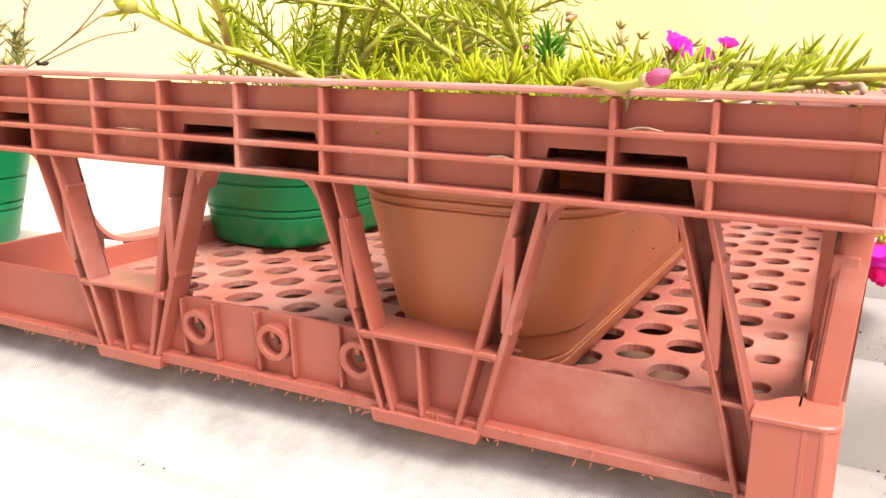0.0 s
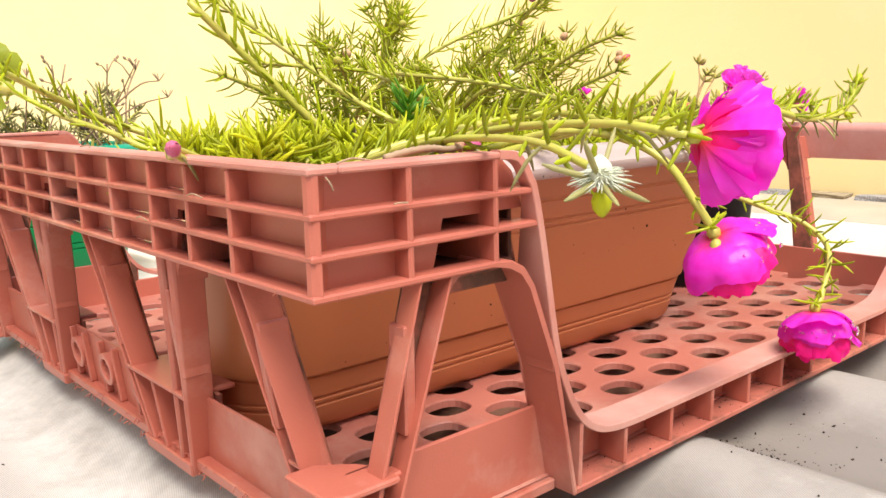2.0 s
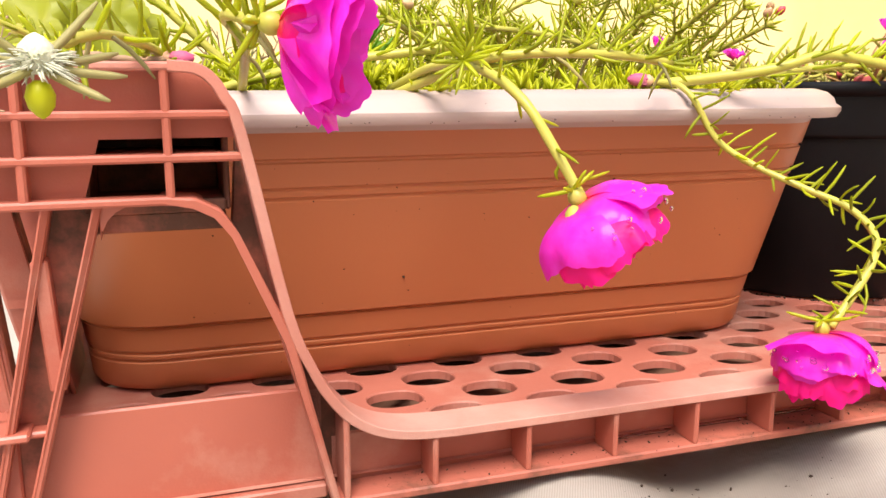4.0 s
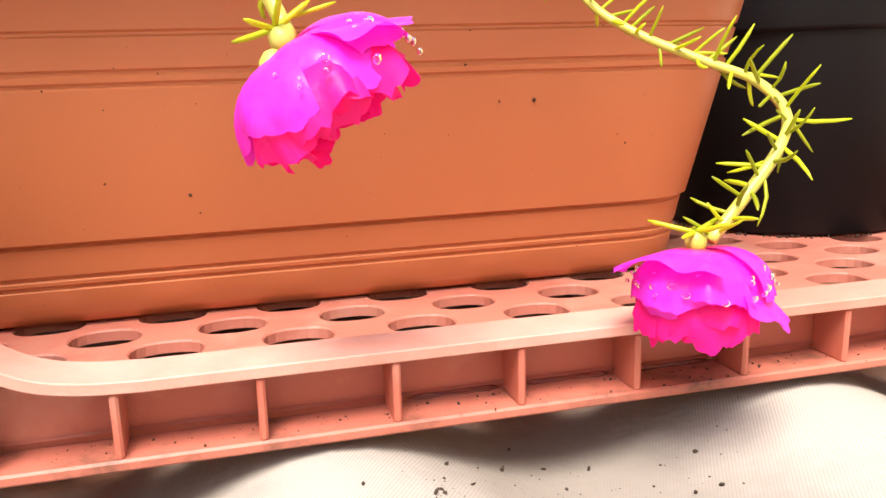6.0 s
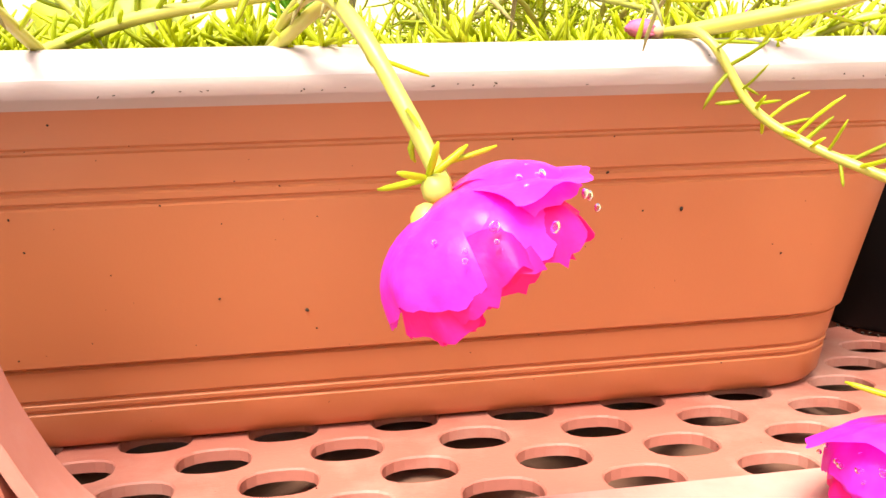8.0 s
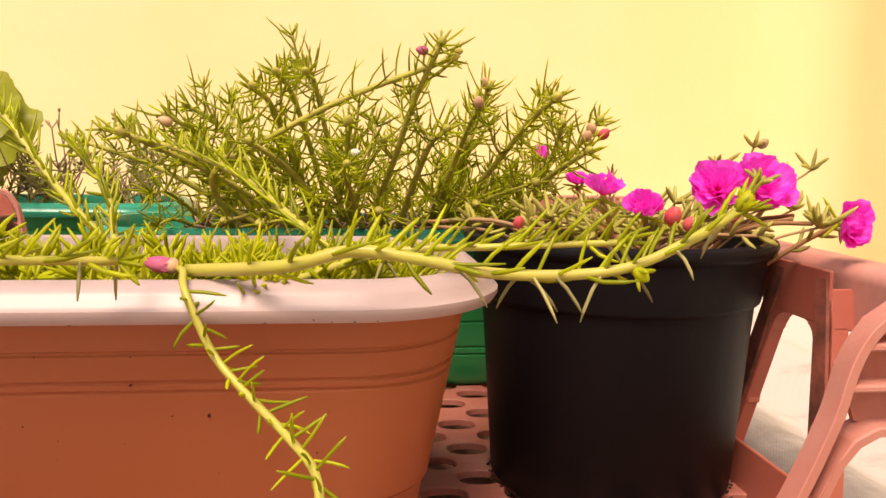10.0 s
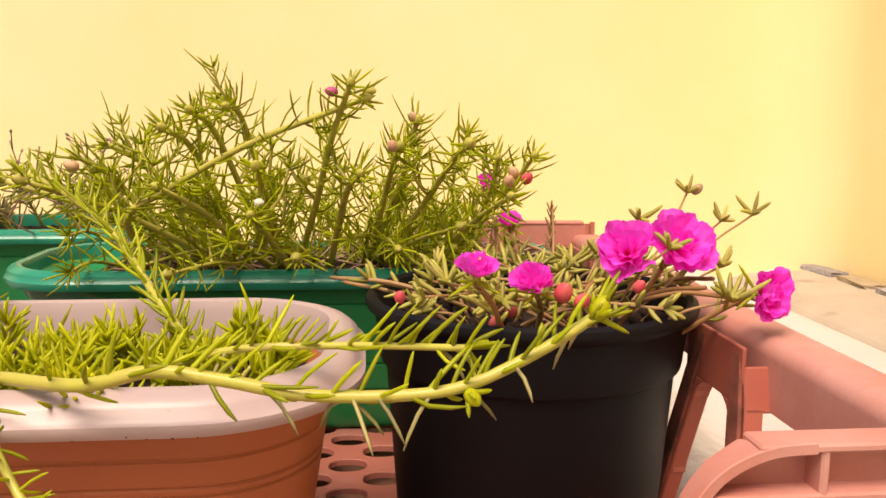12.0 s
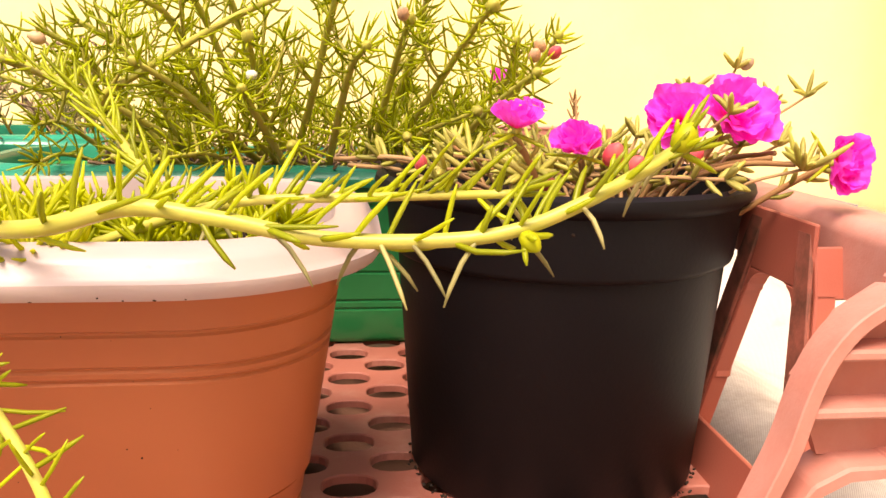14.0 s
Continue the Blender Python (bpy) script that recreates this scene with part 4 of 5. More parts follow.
# ---------------------------------------------------------------- plants
def leafy(stem, leaves, rnd, P, r0, r1, dens=260, llen=0.019, lr=0.0011, start=0.1, spread=0.9, curl=0.35, steps=8, up=0.0, ahead=(0.35, 0.75)):
    """A stem along P with needle leaves in spirals."""
    pts = smooth_path(P, steps)
    n = len(pts)
    stem.tube(pts, [r0 + (r1 - r0) * i / (n - 1) for i in range(n)], 6)
    total = sum((pts[i + 1] - pts[i]).length for i in range(n - 1))
    count = int(total * dens)
    ang = rnd.uniform(0, 6.28)
    for c in range(count):
        f = start + (1 - start) * (c + rnd.random() * 0.6) / max(count, 1)
        x = min(f * (n - 1), n - 1.001)
        i = int(x)
        p = pts[i].lerp(pts[i + 1], x - i)
        t = (pts[i + 1] - pts[i]).normalized()
        ang += 2.4 + rnd.uniform(-.3, .3)
        a = t.orthogonal().normalized()
        b = t.cross(a)
        side = a * math.cos(ang) + b * math.sin(ang)
        way = (side * spread + t * rnd.uniform(*ahead) + Vector((0, 0, up * rnd.random()))).normalized()
        ll = llen * rnd.uniform(0.65, 1.2) * (0.75 if f > 0.96 else 1.0)
        leaves.needle(p, way, ll, lr * rnd.uniform(0.85, 1.15), (t * curl + Vector((rnd.uniform(-.4, .4), rnd.uniform(-.4, .4), rnd.uniform(-.1, .55)))) * rnd.uniform(0.2, 1.2))
    return pts


def tuft(leaves, rnd, p, t, k, llen, lr):
    """Whorl of leaves at a stem's tip."""
    a = t.orthogonal().normalized()
    b = t.cross(a)
    for i in range(k):
        w = 2 * math.pi * i / k + rnd.uniform(-.3, .3)
        way = ((a * math.cos(w) + b * math.sin(w)) * rnd.uniform(0.5, 1.1) + t * 0.6).normalized()
        leaves.needle(p, way, llen * rnd.uniform(0.7, 1.2), lr, t * rnd.uniform(-0.25, 0.45))


def petal_mesh(seed, ruffle, bell, mat, ragged=1.0, wide=0.9):
    """A broad petal of unit size with a fringed edge: flat fan, or a sector of a bell."""
    rnd = random.Random(seed)
    V, F = [], []
    nu, nv = 33, 12
    ph = [rnd.uniform(0, 6.28) for _ in range(6)]
    half = wide * rnd.uniform(0.89, 1.11)
    for j in range(nv):
        f = j / (nv - 1)
        for i in range(nu):
            s = (i / (nu - 1)) * 2 - 1
            wave = math.sin(4.3 * s + ph[1]) + 0.6 * math.sin(8.5 * s + ph[2]) + 0.35 * math.sin(14 * s + 5 * f + ph[5])
            fringe = ragged * f ** 10 * (0.020 * math.sin(15 * s + ph[3]) + 0.024 * math.sin(29 * s + ph[4]) + 0.012 * math.sin(43 * s + ph[5]))
            drop = 1 - (0.05 if bell else 0.10) * s ** 4 * f ** 2 + fringe + f ** 5 * 0.06 * math.sin(5 * s + ph[0])
            w = s * half * (0.75 + 0.25 * min(1, f * 2.2))
            if bell:
                g = f * drop
                r = 0.80 * math.sin(min(1.75 * g, 1.70)) + ruffle * f * f * wave
                z = 0.80 * (1 - math.cos(1.48 * g)) + 0.4 * ruffle * f * f * math.sin(6 * s + ph[4])
                V.append((r * math.sin(w), r * math.cos(w), z))
            else:
                r = f * drop
                z = 0.24 * f * f + 0.04 * s * s * f + ruffle * f * f * wave
                V.append((r * math.sin(w), r * math.cos(w), z))
    for j in range(nv - 1):
        for i in range(nu - 1):
            q = j * nu + i
            F.append((q, q + 1, q + nu + 1, q + nu))
    me = bpy.data.meshes.new("petal")
    me.from_pydata(V, [], F)
    me.update()
    me.polygons.foreach_set("use_smooth", [True] * len(me.polygons))
    me.materials.append(mat)
    return me


FLAT = [petal_mesh(11 + i, 0.055, False, M_PETAL, 0.6, 1.1) for i in range(5)]
BELL = [petal_mesh(31 + i, 0.050, True, M_PETAL, 0.45, 1.2) for i in range(6)]
BELL_IN = [petal_mesh(51 + i, 0.065, True, M_PETAL_I, 0.8, 1.0) for i in range(6)]
PINK = [petal_mesh(71 + i, 0.100, False, M_PETAL_L, 0.60, 0.85) for i in range(6)]

# rows of petals: meshes, count, size, tilt from flat in degrees, rise along the axis
OPEN = [(FLAT, 4, 1.0, 25, 0.0), (FLAT, 4, 0.97, 34, 0.02), (FLAT, 4, 0.9, 48, 0.05), (BELL_IN, 4, 0.7, 10, 0.06)]
HANGING = [(BELL, 3, 0.80, -10, 0.0), (BELL, 4, 0.84, -5, 0.03), (BELL_IN, 6, 0.84, 2, 0.13), (BELL_IN, 5, 0.76, 8, 0.18), (BELL_IN, 4, 0.58, 14, 0.22)]
SAUCER = [(PINK, 5, 1.0, 20, 0.0), (PINK, 4, 0.92, 38, 0.04), (PINK, 4, 0.64, 58, 0.08)]
CUP = [(PINK, 5, 1.0, 36, 0.0), (PINK, 5, 0.9, 56, 0.04)]

WINGS = [((-0.85, -0.3, 0.16), 0.84), ((0.80, -0.25, -0.42), 1.08)]


def flower(plant, at, axis, size, seed, rows, drops=0, wings=(), sepals=5, label="magenta ruffled double moss rose bloom"):
    """A double moss rose: rows of petals round axis, with calyx, heart and loose wing petals (turn, tilt)."""
    rnd = random.Random(seed)
    axis = Vector(axis).normalized()
    at = Vector(at)
    q = axis.to_track_quat('Z', 'Y').to_matrix().to_4x4()
    b = Buf()
    b.blob(at - axis * size * 0.18, axis, size * 0.26, size * 0.115, 9)
    fl = b.done("flower", M_BUD, plant, label)
    put = []
    for meshes, k, sc, tilt, rise in rows:
        off = rnd.uniform(0, 360)
        for i in range(k):
            put.append((rnd.choice(meshes), off + 360 * i / k + rnd.uniform(-9, 9), tilt + rnd.uniform(-10, 10), sc * rnd.uniform(0.86, 1.06), rise))
    for way, rise in wings:
        d = q.to_3x3().inverted() @ Vector(way)
        put.append((FLAT[1], math.degrees(math.atan2(-d.x, d.y)), math.degrees(math.asin(d.normalized().z)), rise, 0.0))
    for me, turn, tilt, sc, rise in put:
        p = new("petal", me)
        p.parent = fl
        p.matrix_basis = Matrix.Translation(at + axis * size * rise) @ q @ pose(0, 0, 0, 0, 0, turn) @ pose(0, 0, 0, tilt, rnd.uniform(-6, 6), 0) @ Matrix.Scale(size * sc, 4)
    h = Buf()
    for i in range(14):
        w = rnd.uniform(0, 6.28)
        d = (q @ Vector((math.cos(w) * 0.5, math.sin(w) * 0.5, 1))).normalized()
        h.needle(at + axis * size * 0.05, d, size * 0.25, size * 0.015, axis * 0.1, 3)
    h.done("heart", M_PETAL_C, fl, "crimson heart of the bloom")["kind"] = "stuff"
    a = axis.orthogonal().normalized()
    c = axis.cross(a)
    for i in range(sepals):
        w = 2 * math.pi * i / sepals + rnd.uniform(-.3, .3)
        g = Buf()
        g.needle(at - axis * size * 0.17, ((a * math.cos(w) + c * math.sin(w)) * 1.1 - axis * rnd.uniform(-0.2, 0.5)).normalized(), rnd.uniform(0.010, 0.018), 0.0009, -axis * 0.05, 5)
        g.done("sepal", M_LEAF, fl)
    if drops:
        d = Buf()
        for i in range(drops):
            w, f = rnd.uniform(0, 6.28), rnd.uniform(0.45, 0.95)
            e = Vector((0.81 * math.sin(1.75 * f) * math.cos(w), 0.81 * math.sin(1.75 * f) * math.sin(w), 0.80 * (1 - math.cos(1.48 * f))))
            e = q.to_3x3() @ e
            if e.z < axis.z * 0.5 * 0.74:
                continue
            d.blob(at + e * size * 1.0 + Vector((0, 0, -0.0002)), e, size * 0.045, size * rnd.uniform(0.018, 0.050), 7)
        d.done("drop", M_DROP, fl, "clear water drops")["kind"] = "stuff"
    return fl


def bud(plant, p, t, r, mat, label=""):
    b = Buf()
    b.blob(Vector(p) - Vector(t).normalized() * r * 0.3, t, r * 2.6, r, 8)
    return b.done("bud", mat, plant, label)


def wilt(plant, p, t, r, seed):
    """A crumpled, closed bloom."""
    rnd = random.Random(seed)
    t = Vector(t).normalized()
    a = t.orthogonal().normalized()
    c = t.cross(a)
    b = Buf()
    b.blob(Vector(p) - t * r * 0.2, t, r * 2.7, r * 0.86, 9)
    for i in range(11):
        w = 0.571 * i + rnd.uniform(-.15, .15)
        o = a * math.cos(w) + c * math.sin(w)
        d = (t - o * rnd.uniform(0.05, 0.28)).normalized()
        b.blob(Vector(p) + o * r * 0.62, d, r * rnd.uniform(1.9, 2.6), r * rnd.uniform(0.22, 0.34), 6)
    b.done("wilted_bloom", M_BUD_P, plant, "wilted dark pink bloom")["kind"] = "stuff"
    g = Buf()
    g.blob(Vector(p) - t * r * 0.9, t, r * 1.5, r * 0.85, 7)
    g.done("calyx", M_PALEBUD, plant)


def finish(plant, stem, leaves, ms, ml, ls="", ll=""):
    stem.done("stem", ms, plant, ls)["kind"] = "stuff"
    lv = leaves.done("leaf", ml, plant, ll)
    lv["kind"] = "stuff"


# bush in the green planter
def bush():
    rnd = random.Random(21)
    pl = thing("moss_rose_bush", "tall bushy moss rose with needle leaves growing in the green planter", "plant")
    st, lv = Buf(), Buf()
    main = [
        [(0.340, 0.470, 0.163), (0.328, 0.419, 0.214), (0.360, 0.407, 0.238), (0.426, 0.384, 0.274), (0.506, 0.350, 0.313)],
        [(0.450, 0.490, 0.163), (0.470, 0.420, 0.223), (0.484, 0.380, 0.274), (0.499, 0.337, 0.322)],
        [(0.478, 0.470, 0.163), (0.495, 0.385, 0.237), (0.505, 0.350, 0.262)],
        [(0.510, 0.500, 0.163), (0.527, 0.410, 0.245), (0.533, 0.370, 0.279)],
        [(0.510, 0.535, 0.163), (0.538, 0.460, 0.240), (0.549, 0.420, 0.297)],
        [(0.520, 0.490, 0.163), (0.557, 0.395, 0.235), (0.569, 0.350, 0.262), (0.575, 0.305, 0.284)],
        [(0.365, 0.490, 0.163), (0.327, 0.453, 0.224), (0.312, 0.437, 0.249), (0.295, 0.420, 0.270)],
        [(0.375, 0.520, 0.163), (0.336, 0.487, 0.240), (0.322, 0.473, 0.260), (0.304, 0.460, 0.279)],
        [(0.410, 0.505, 0.163), (0.377, 0.440, 0.264), (0.363, 0.400, 0.292)],
        [(0.425, 0.530, 0.163), (0.392, 0.460, 0.275), (0.379, 0.420, 0.305)],
        [(0.435, 0.545, 0.163), (0.409, 0.485, 0.287), (0.401, 0.450, 0.309)],
        [(0.450, 0.462, 0.165), (0.434, 0.375, 0.214), (0.433, 0.330, 0.236)],
        [(0.438, 0.485, 0.163), (0.435, 0.410, 0.222), (0.434, 0.360, 0.265)],
        [(0.432, 0.480, 0.165), (0.408, 0.433, 0.196), (0.387, 0.407, 0.223), (0.363, 0.380, 0.250)],
        [(0.555, 0.510, 0.163), (0.601, 0.473, 0.204), (0.612, 0.447, 0.235), (0.613, 0.420, 0.269)],
        [(0.570, 0.490, 0.163), (0.600, 0.460, 0.201), (0.625, 0.430, 0.238), (0.637, 0.400, 0.272)],
        [(0.400, 0.480, 0.163), (0.330, 0.430, 0.215), (0.273, 0.377, 0.255)],
        [(0.365, 0.500, 0.163), (0.280, 0.490, 0.215), (0.216, 0.480, 0.248)],
        [(0.560, 0.480, 0.163), (0.590, 0.390, 0.215), (0.607, 0.330, 0.248)],
    ]
    paths = [(P[:-1] + [(P[-1][0], P[-1][1], P[-1][2] - 0.008)], 0.0030, 0.0020, 200) for P in main]
    for i in range(46):
        x = rnd.uniform(0.270, 0.645)
        y = rnd.uniform(0.470, 0.605)
        top = 0.262 - 0.42 * abs(x - 0.43) ** 1.25 - rnd.random() * 0.070
        y = rnd.uniform(0.360, 0.600)
        a = Vector((0.455 + (x - 0.455) * 0.66 + rnd.uniform(-.025, .025), 0.53 + (y - 0.48) * 0.45 + rnd.uniform(-.015, .015), 0.160))
        b = Vector((x, y, top))
        paths.append(([a, a.lerp(b, 0.5) + Vector((rnd.uniform(-.012, .012), rnd.uniform(-.012, .012), rnd.uniform(0.002, .018))), b], 0.0019, 0.0013, 210))
    for i, (P, r0, r1, dens) in enumerate(paths):
        big = i < len(main)
        pts = leafy(st, lv, rnd, P, r0, r1, dens * 1.05, 0.0205, 0.00078, 0.16, 1.15, 0.85, up=0.3, ahead=(-0.15, 0.45))
        t = (pts[-1] - pts[-2]).normalized()
        tuft(lv, rnd, pts[-1], t, 8, 0.0150, 0.00090)
        if big or rnd.random() < 0.4:
            bud(pl, pts[-1], t, rnd.uniform(0.0032, 0.0046), M_BUD, "pale round green bud")
        for s in range(2 if big else 1):
            p = pts[int(rnd.uniform(0.30, 0.68) * (len(pts) - 1))]
            w = rnd.uniform(0, 6.28)
            e = p + Vector((math.cos(w) * 0.022, math.sin(w) * 0.022, rnd.uniform(0.02, 0.042)))
            q = leafy(st, lv, rnd, [p, p.lerp(e, 0.5) + Vector((math.cos(w), math.sin(w), 0)) * 0.005, e], 0.0014, 0.0010, 230, 0.017, 0.00075, 0.1, 1.1, 0.4)
            tuft(lv, rnd, e, (q[-1] - q[-2]).normalized(), 6, 0.013, 0.0008)
    bud(pl, (0.490, 0.345, 0.310), (-1, -0.2, 0.15), 0.0036, M_BUD_P, "small pink bud opening")
    bud(pl, (0.509, 0.350, 0.311), (1, -0.2, 0.05), 0.0036, M_BUD, "pale round green bud")
    bud(pl, (0.300, 0.400, 0.256), (-0.8, -0.3, 0.3), 0.0044, M_PALEBUD, "pale pink bud")
    bud(pl, (0.436, 0.330, 0.236), (0.8, -0.5, 0.2), 0.0032, M_FLUFF, "whitish closed bud")
    for c, m in (((0.606, 0.330, 0.249), M_PALEBUD), ((0.611, 0.331, 0.255), M_PALEBUD), ((0.617, 0.329, 0.251), M_PINKBUD), ((0.528, 0.340, 0.272), M_PALEBUD), ((0.547, 0.420, 0.292), M_PALEBUD)):
        bud(pl, c, (rnd.uniform(-.4, .4), -0.6, 0.5), 0.0040, m, "round pinkish bud")
    finish(pl, st, lv, M_STEM, M_LEAF, "yellowish green fleshy stems", "thin needle leaves")
    b = Buf()
    for i in range(150):
        x, y = rnd.uniform(0.285, 0.665), rnd.uniform(0.458, 0.60)
        w = rnd.uniform(0, 6.28)
        b.tube(smooth_path([(x, y, 0.162), (x + 0.02 * math.cos(w), y + 0.02 * math.sin(w), 0.170), (x + 0.035 * math.cos(w), y + 0.03 * math.sin(w), rnd.uniform(0.165, 0.195))], 4), [rnd.uniform(0.0008, 0.0015)] * 9, 4)
    b.done("dry_stem", M_DRY, pl, "dry brown stems at the foot")["kind"] = "stuff"


bush()


# low shoots and trailing stems in the brown planter
def brown_plants():
    rnd = random.Random(33)
    pl = thing("moss_rose", "bright green trailing moss rose growing in the brown planter", "plant")
    st, lv = Buf(), Buf()
    for i in range(215):
        x = 0.035 + 0.43 * rnd.random() ** 1.25
        y = rnd.uniform(0.128 if x < 0.22 else 0.112, 0.262 if x < 0.17 else 0.210)
        w = rnd.uniform(0, 6.28)
        h = rnd.uniform(0.010, 0.032) * (1.0 if x < 0.25 else 0.8)
        a = Vector((x, y, 0.161))
        b = a + Vector((math.cos(w) * 0.016, math.sin(w) * 0.012, h))
        pts = leafy(st, lv, rnd, [a, a.lerp(b, 0.5) + Vector((0, 0, 0.003)), b], 0.0016, 0.0010, 330, 0.0145, 0.00100, 0.1, 0.75, 0.5, steps=3)
        tuft(lv, rnd, b, Vector((math.cos(w) * 0.4, math.sin(w) * 0.4, 1)).normalized(), 9, 0.013, 0.0010)
    finish(pl, st, lv, M_STEM, M_LEAF_Y, "short yellow green stems", "bright young needle leaves")
    # long stems
    st, lv, hang = Buf(), Buf(), Buf()
    runs = [
        ([(0.36, 0.11, 0.186), (0.403, 0.075, 0.193), (0.431, 0.066, 0.2005), (0.457, 0.062, 0.198), (0.486, 0.060, 0.1925), (0.520, 0.058, 0.192), (0.545, 0.056, 0.196), (0.572, 0.060, 0.207), (0.595, 0.068, 0.218)], 0.0031, 0.0022, 190),
        ([(0.180, 0.200, 0.166), (0.150, 0.190, 0.180), (0.100, 0.194, 0.227), (0.052, 0.194, 0.270)], 0.0032, 0.0020, 300),
        ([(0.305, 0.240, 0.168), (0.248, 0.303, 0.209), (0.204, 0.343, 0.253), (0.163, 0.382, 0.294)], 0.0029, 0.0018, 300),
        ([(0.30, 0.23, 0.175), (0.285, 0.27, 0.212), (0.255, 0.31, 0.238)], 0.0024, 0.0016, 330),
        ([(0.44, 0.14, 0.175), (0.405, 0.19, 0.200), (0.360, 0.27, 0.225), (0.300, 0.37, 0.240), (0.235, 0.46, 0.251)], 0.0024, 0.0018, 230),
        ([(0.10, 0.14, 0.178), (0.16, 0.115, 0.195), (0.232, 0.099, 0.204), (0.225, 0.050, 0.201), (0.207, 0.012, 0.194)], 0.0026, 0.0020, 230),
        ([(0.09, 0.12, 0.178), (0.095, 0.05, 0.195), (0.078, -0.03, 0.199), (0.064, -0.076, 0.191)], 0.0020, 0.0015, 110),
        ([(0.13, 0.12, 0.18), (0.125, 0.04, 0.199), (0.112, -0.04, 0.204), (0.116, -0.076, 0.200)], 0.0022, 0.0017, 110),
        ([(0.075, 0.262, 0.172), (0.046, 0.300, 0.196), (0.024, 0.335, 0.209), (0.002, 0.366, 0.227)], 0.0024, 0.0018, 150),
        ([(0.40, 0.14, 0.175), (0.45, 0.12, 0.193), (0.50, 0.11, 0.197), (0.548, 0.085, 0.202)], 0.0022, 0.0016, 260),
        ([(0.03, 0.13, 0.178), (0.0, 0.10, 0.192), (-0.012, 0.088, 0.196)], 0.0018, 0.0014, 0),
        ([(0.07, 0.10, 0.178), (0.09, 0.05, 0.191), (0.099, 0.025, 0.195)], 0.0018, 0.0014, 200),
        ([(0.20, 0.12, 0.178), (0.235, 0.06, 0.197), (0.29, 0.05, 0.199), (0.34, 0.07, 0.196)], 0.0026, 0.002, 210),
        ([(0.100, 0.255, 0.168), (0.086, 0.320, 0.190), (0.052, 0.342, 0.206), (0.018, 0.320, 0.220), (-0.018, 0.298, 0.236)], 0.0028, 0.0019, 130),
    ]
    for P, a, b, d in runs:
        one = Buf()
        pts = leafy(one, lv, rnd, P, a, b, d, 0.0150, 0.00095, 0.08, 1.0, 0.5, up=1.5)
        one.done("long_stem", M_STEM, pl, "long fleshy yellow green stem")
        for k in range(int(len(pts) * 0.16)):
            p = pts[rnd.randrange(len(pts) // 4, len(pts))]
            if p.y < 0.13:
                w = rnd.uniform(0, 6.28)
                hang.needle(p, Vector((math.cos(w) * 0.7 + 0.3, math.sin(w) * 0.7, -0.25)).normalized(), rnd.uniform(0.011, 0.017), 0.0008, Vector((rnd.uniform(-.2, .2), 0, -0.7)), 5)
        if P[-1][1] > 0.2 or P[-1][0] > 0.2:
            tuft(lv, rnd, pts[-1], (pts[-1] - pts[-2]).normalized(), 7, 0.0145, 0.0010)
    hang.done("old_leaf", M_LEAF_G, pl, "drooping grey green older leaves")["kind"] = "stuff"
    # two fresh rosettes among the shoots
    for c, k, ll, m in (((0.215, 0.209, 0.212), 22, 0.018, M_ROSETTE), ((0.050, 0.121, 0.194), 24, 0.018, M_LEAF_Y)):
        r = Buf()
        for j in range(3):
            tuft(r, rnd, Vector(c) - Vector((0, 0, 0.006 * j)), Vector((0.05, -0.1, 1)).normalized(), k // 3 + j * 2, ll, 0.0011)
        r.done("rosette", m, pl, "fresh green rosette of leaves")["kind"] = "stuff"
    # stems that hang over the rim and carry the open blooms
    over = [
        ([(0.205, 0.12, 0.184), (0.216, 0.078, 0.194), (0.224, 0.040, 0.192), (0.232, 0.012, 0.179), (0.242, 0.000, 0.158), (0.2490, -0.009, 0.1405)], 0.0021, 0.0024, 60, 0.35),
        ([(0.335, 0.150, 0.180), (0.357, 0.108, 0.1870), (0.3625, 0.086, 0.181), (0.3745, 0.0770, 0.157), (0.389, 0.0640, 0.1435), (0.4065, 0.0440, 0.132), (0.4175, 0.0260, 0.124), (0.4185, 0.0090, 0.113), (0.409, -0.001, 0.102), (0.393, -0.006, 0.0870), (0.379, -0.009, 0.0742)], 0.0017, 0.0021, 270, 1.0),
    ]
    for P, a, b, d, up in over:
        one = Buf()
        pts = leafy(one, lv, rnd, P, a, b, d, 0.0160, 0.00072, 0.2, 0.9, 0.25, up=up)
        one.done("hanging_stem", M_STEM, pl, "hanging stem that carries a bloom")
    lv.done("leaf", M_LEAF, pl, "green needle leaves")["kind"] = "stuff"
    flower(pl, (0.2480, -0.0105, 0.1385), (0.50, -0.16, -0.74), 0.0338, 101, HANGING, 60, (((0.9, -0.1, 0.35), 0.95),))
    flower(pl, (0.3738, -0.0095, 0.0722), (0.04, -0.10, -1), 0.0318, 102, HANGING, 90, WINGS)
    flower(pl, (0.1225, -0.0765, 0.1990), (0.80, -0.35, -0.18), 0.0290, 103, OPEN)
    bud(pl, (0.2440, -0.0135, 0.1365), (-0.25, -0.2, -1), 0.0036, M_BUD, "plump pale green bud")
    bud(pl, (0.002, 0.366, 0.2265), (-0.5, 0.6, 0.35), 0.0052, M_BUD, "bright green pointed bud")
    # wilted buds on the rail
    wilt(pl, (-0.010, 0.087, 0.1965), (-0.35, -0.8, 0.25), 0.0040, 7)
    wilt(pl, (0.097, 0.026, 0.1945), (0.8, -0.4, 0.0), 0.0036, 8)
    wilt(pl, (0.352, 0.112, 0.1880), (-1, 0.1, 0.1), 0.0046, 9)
    lo = Buf()
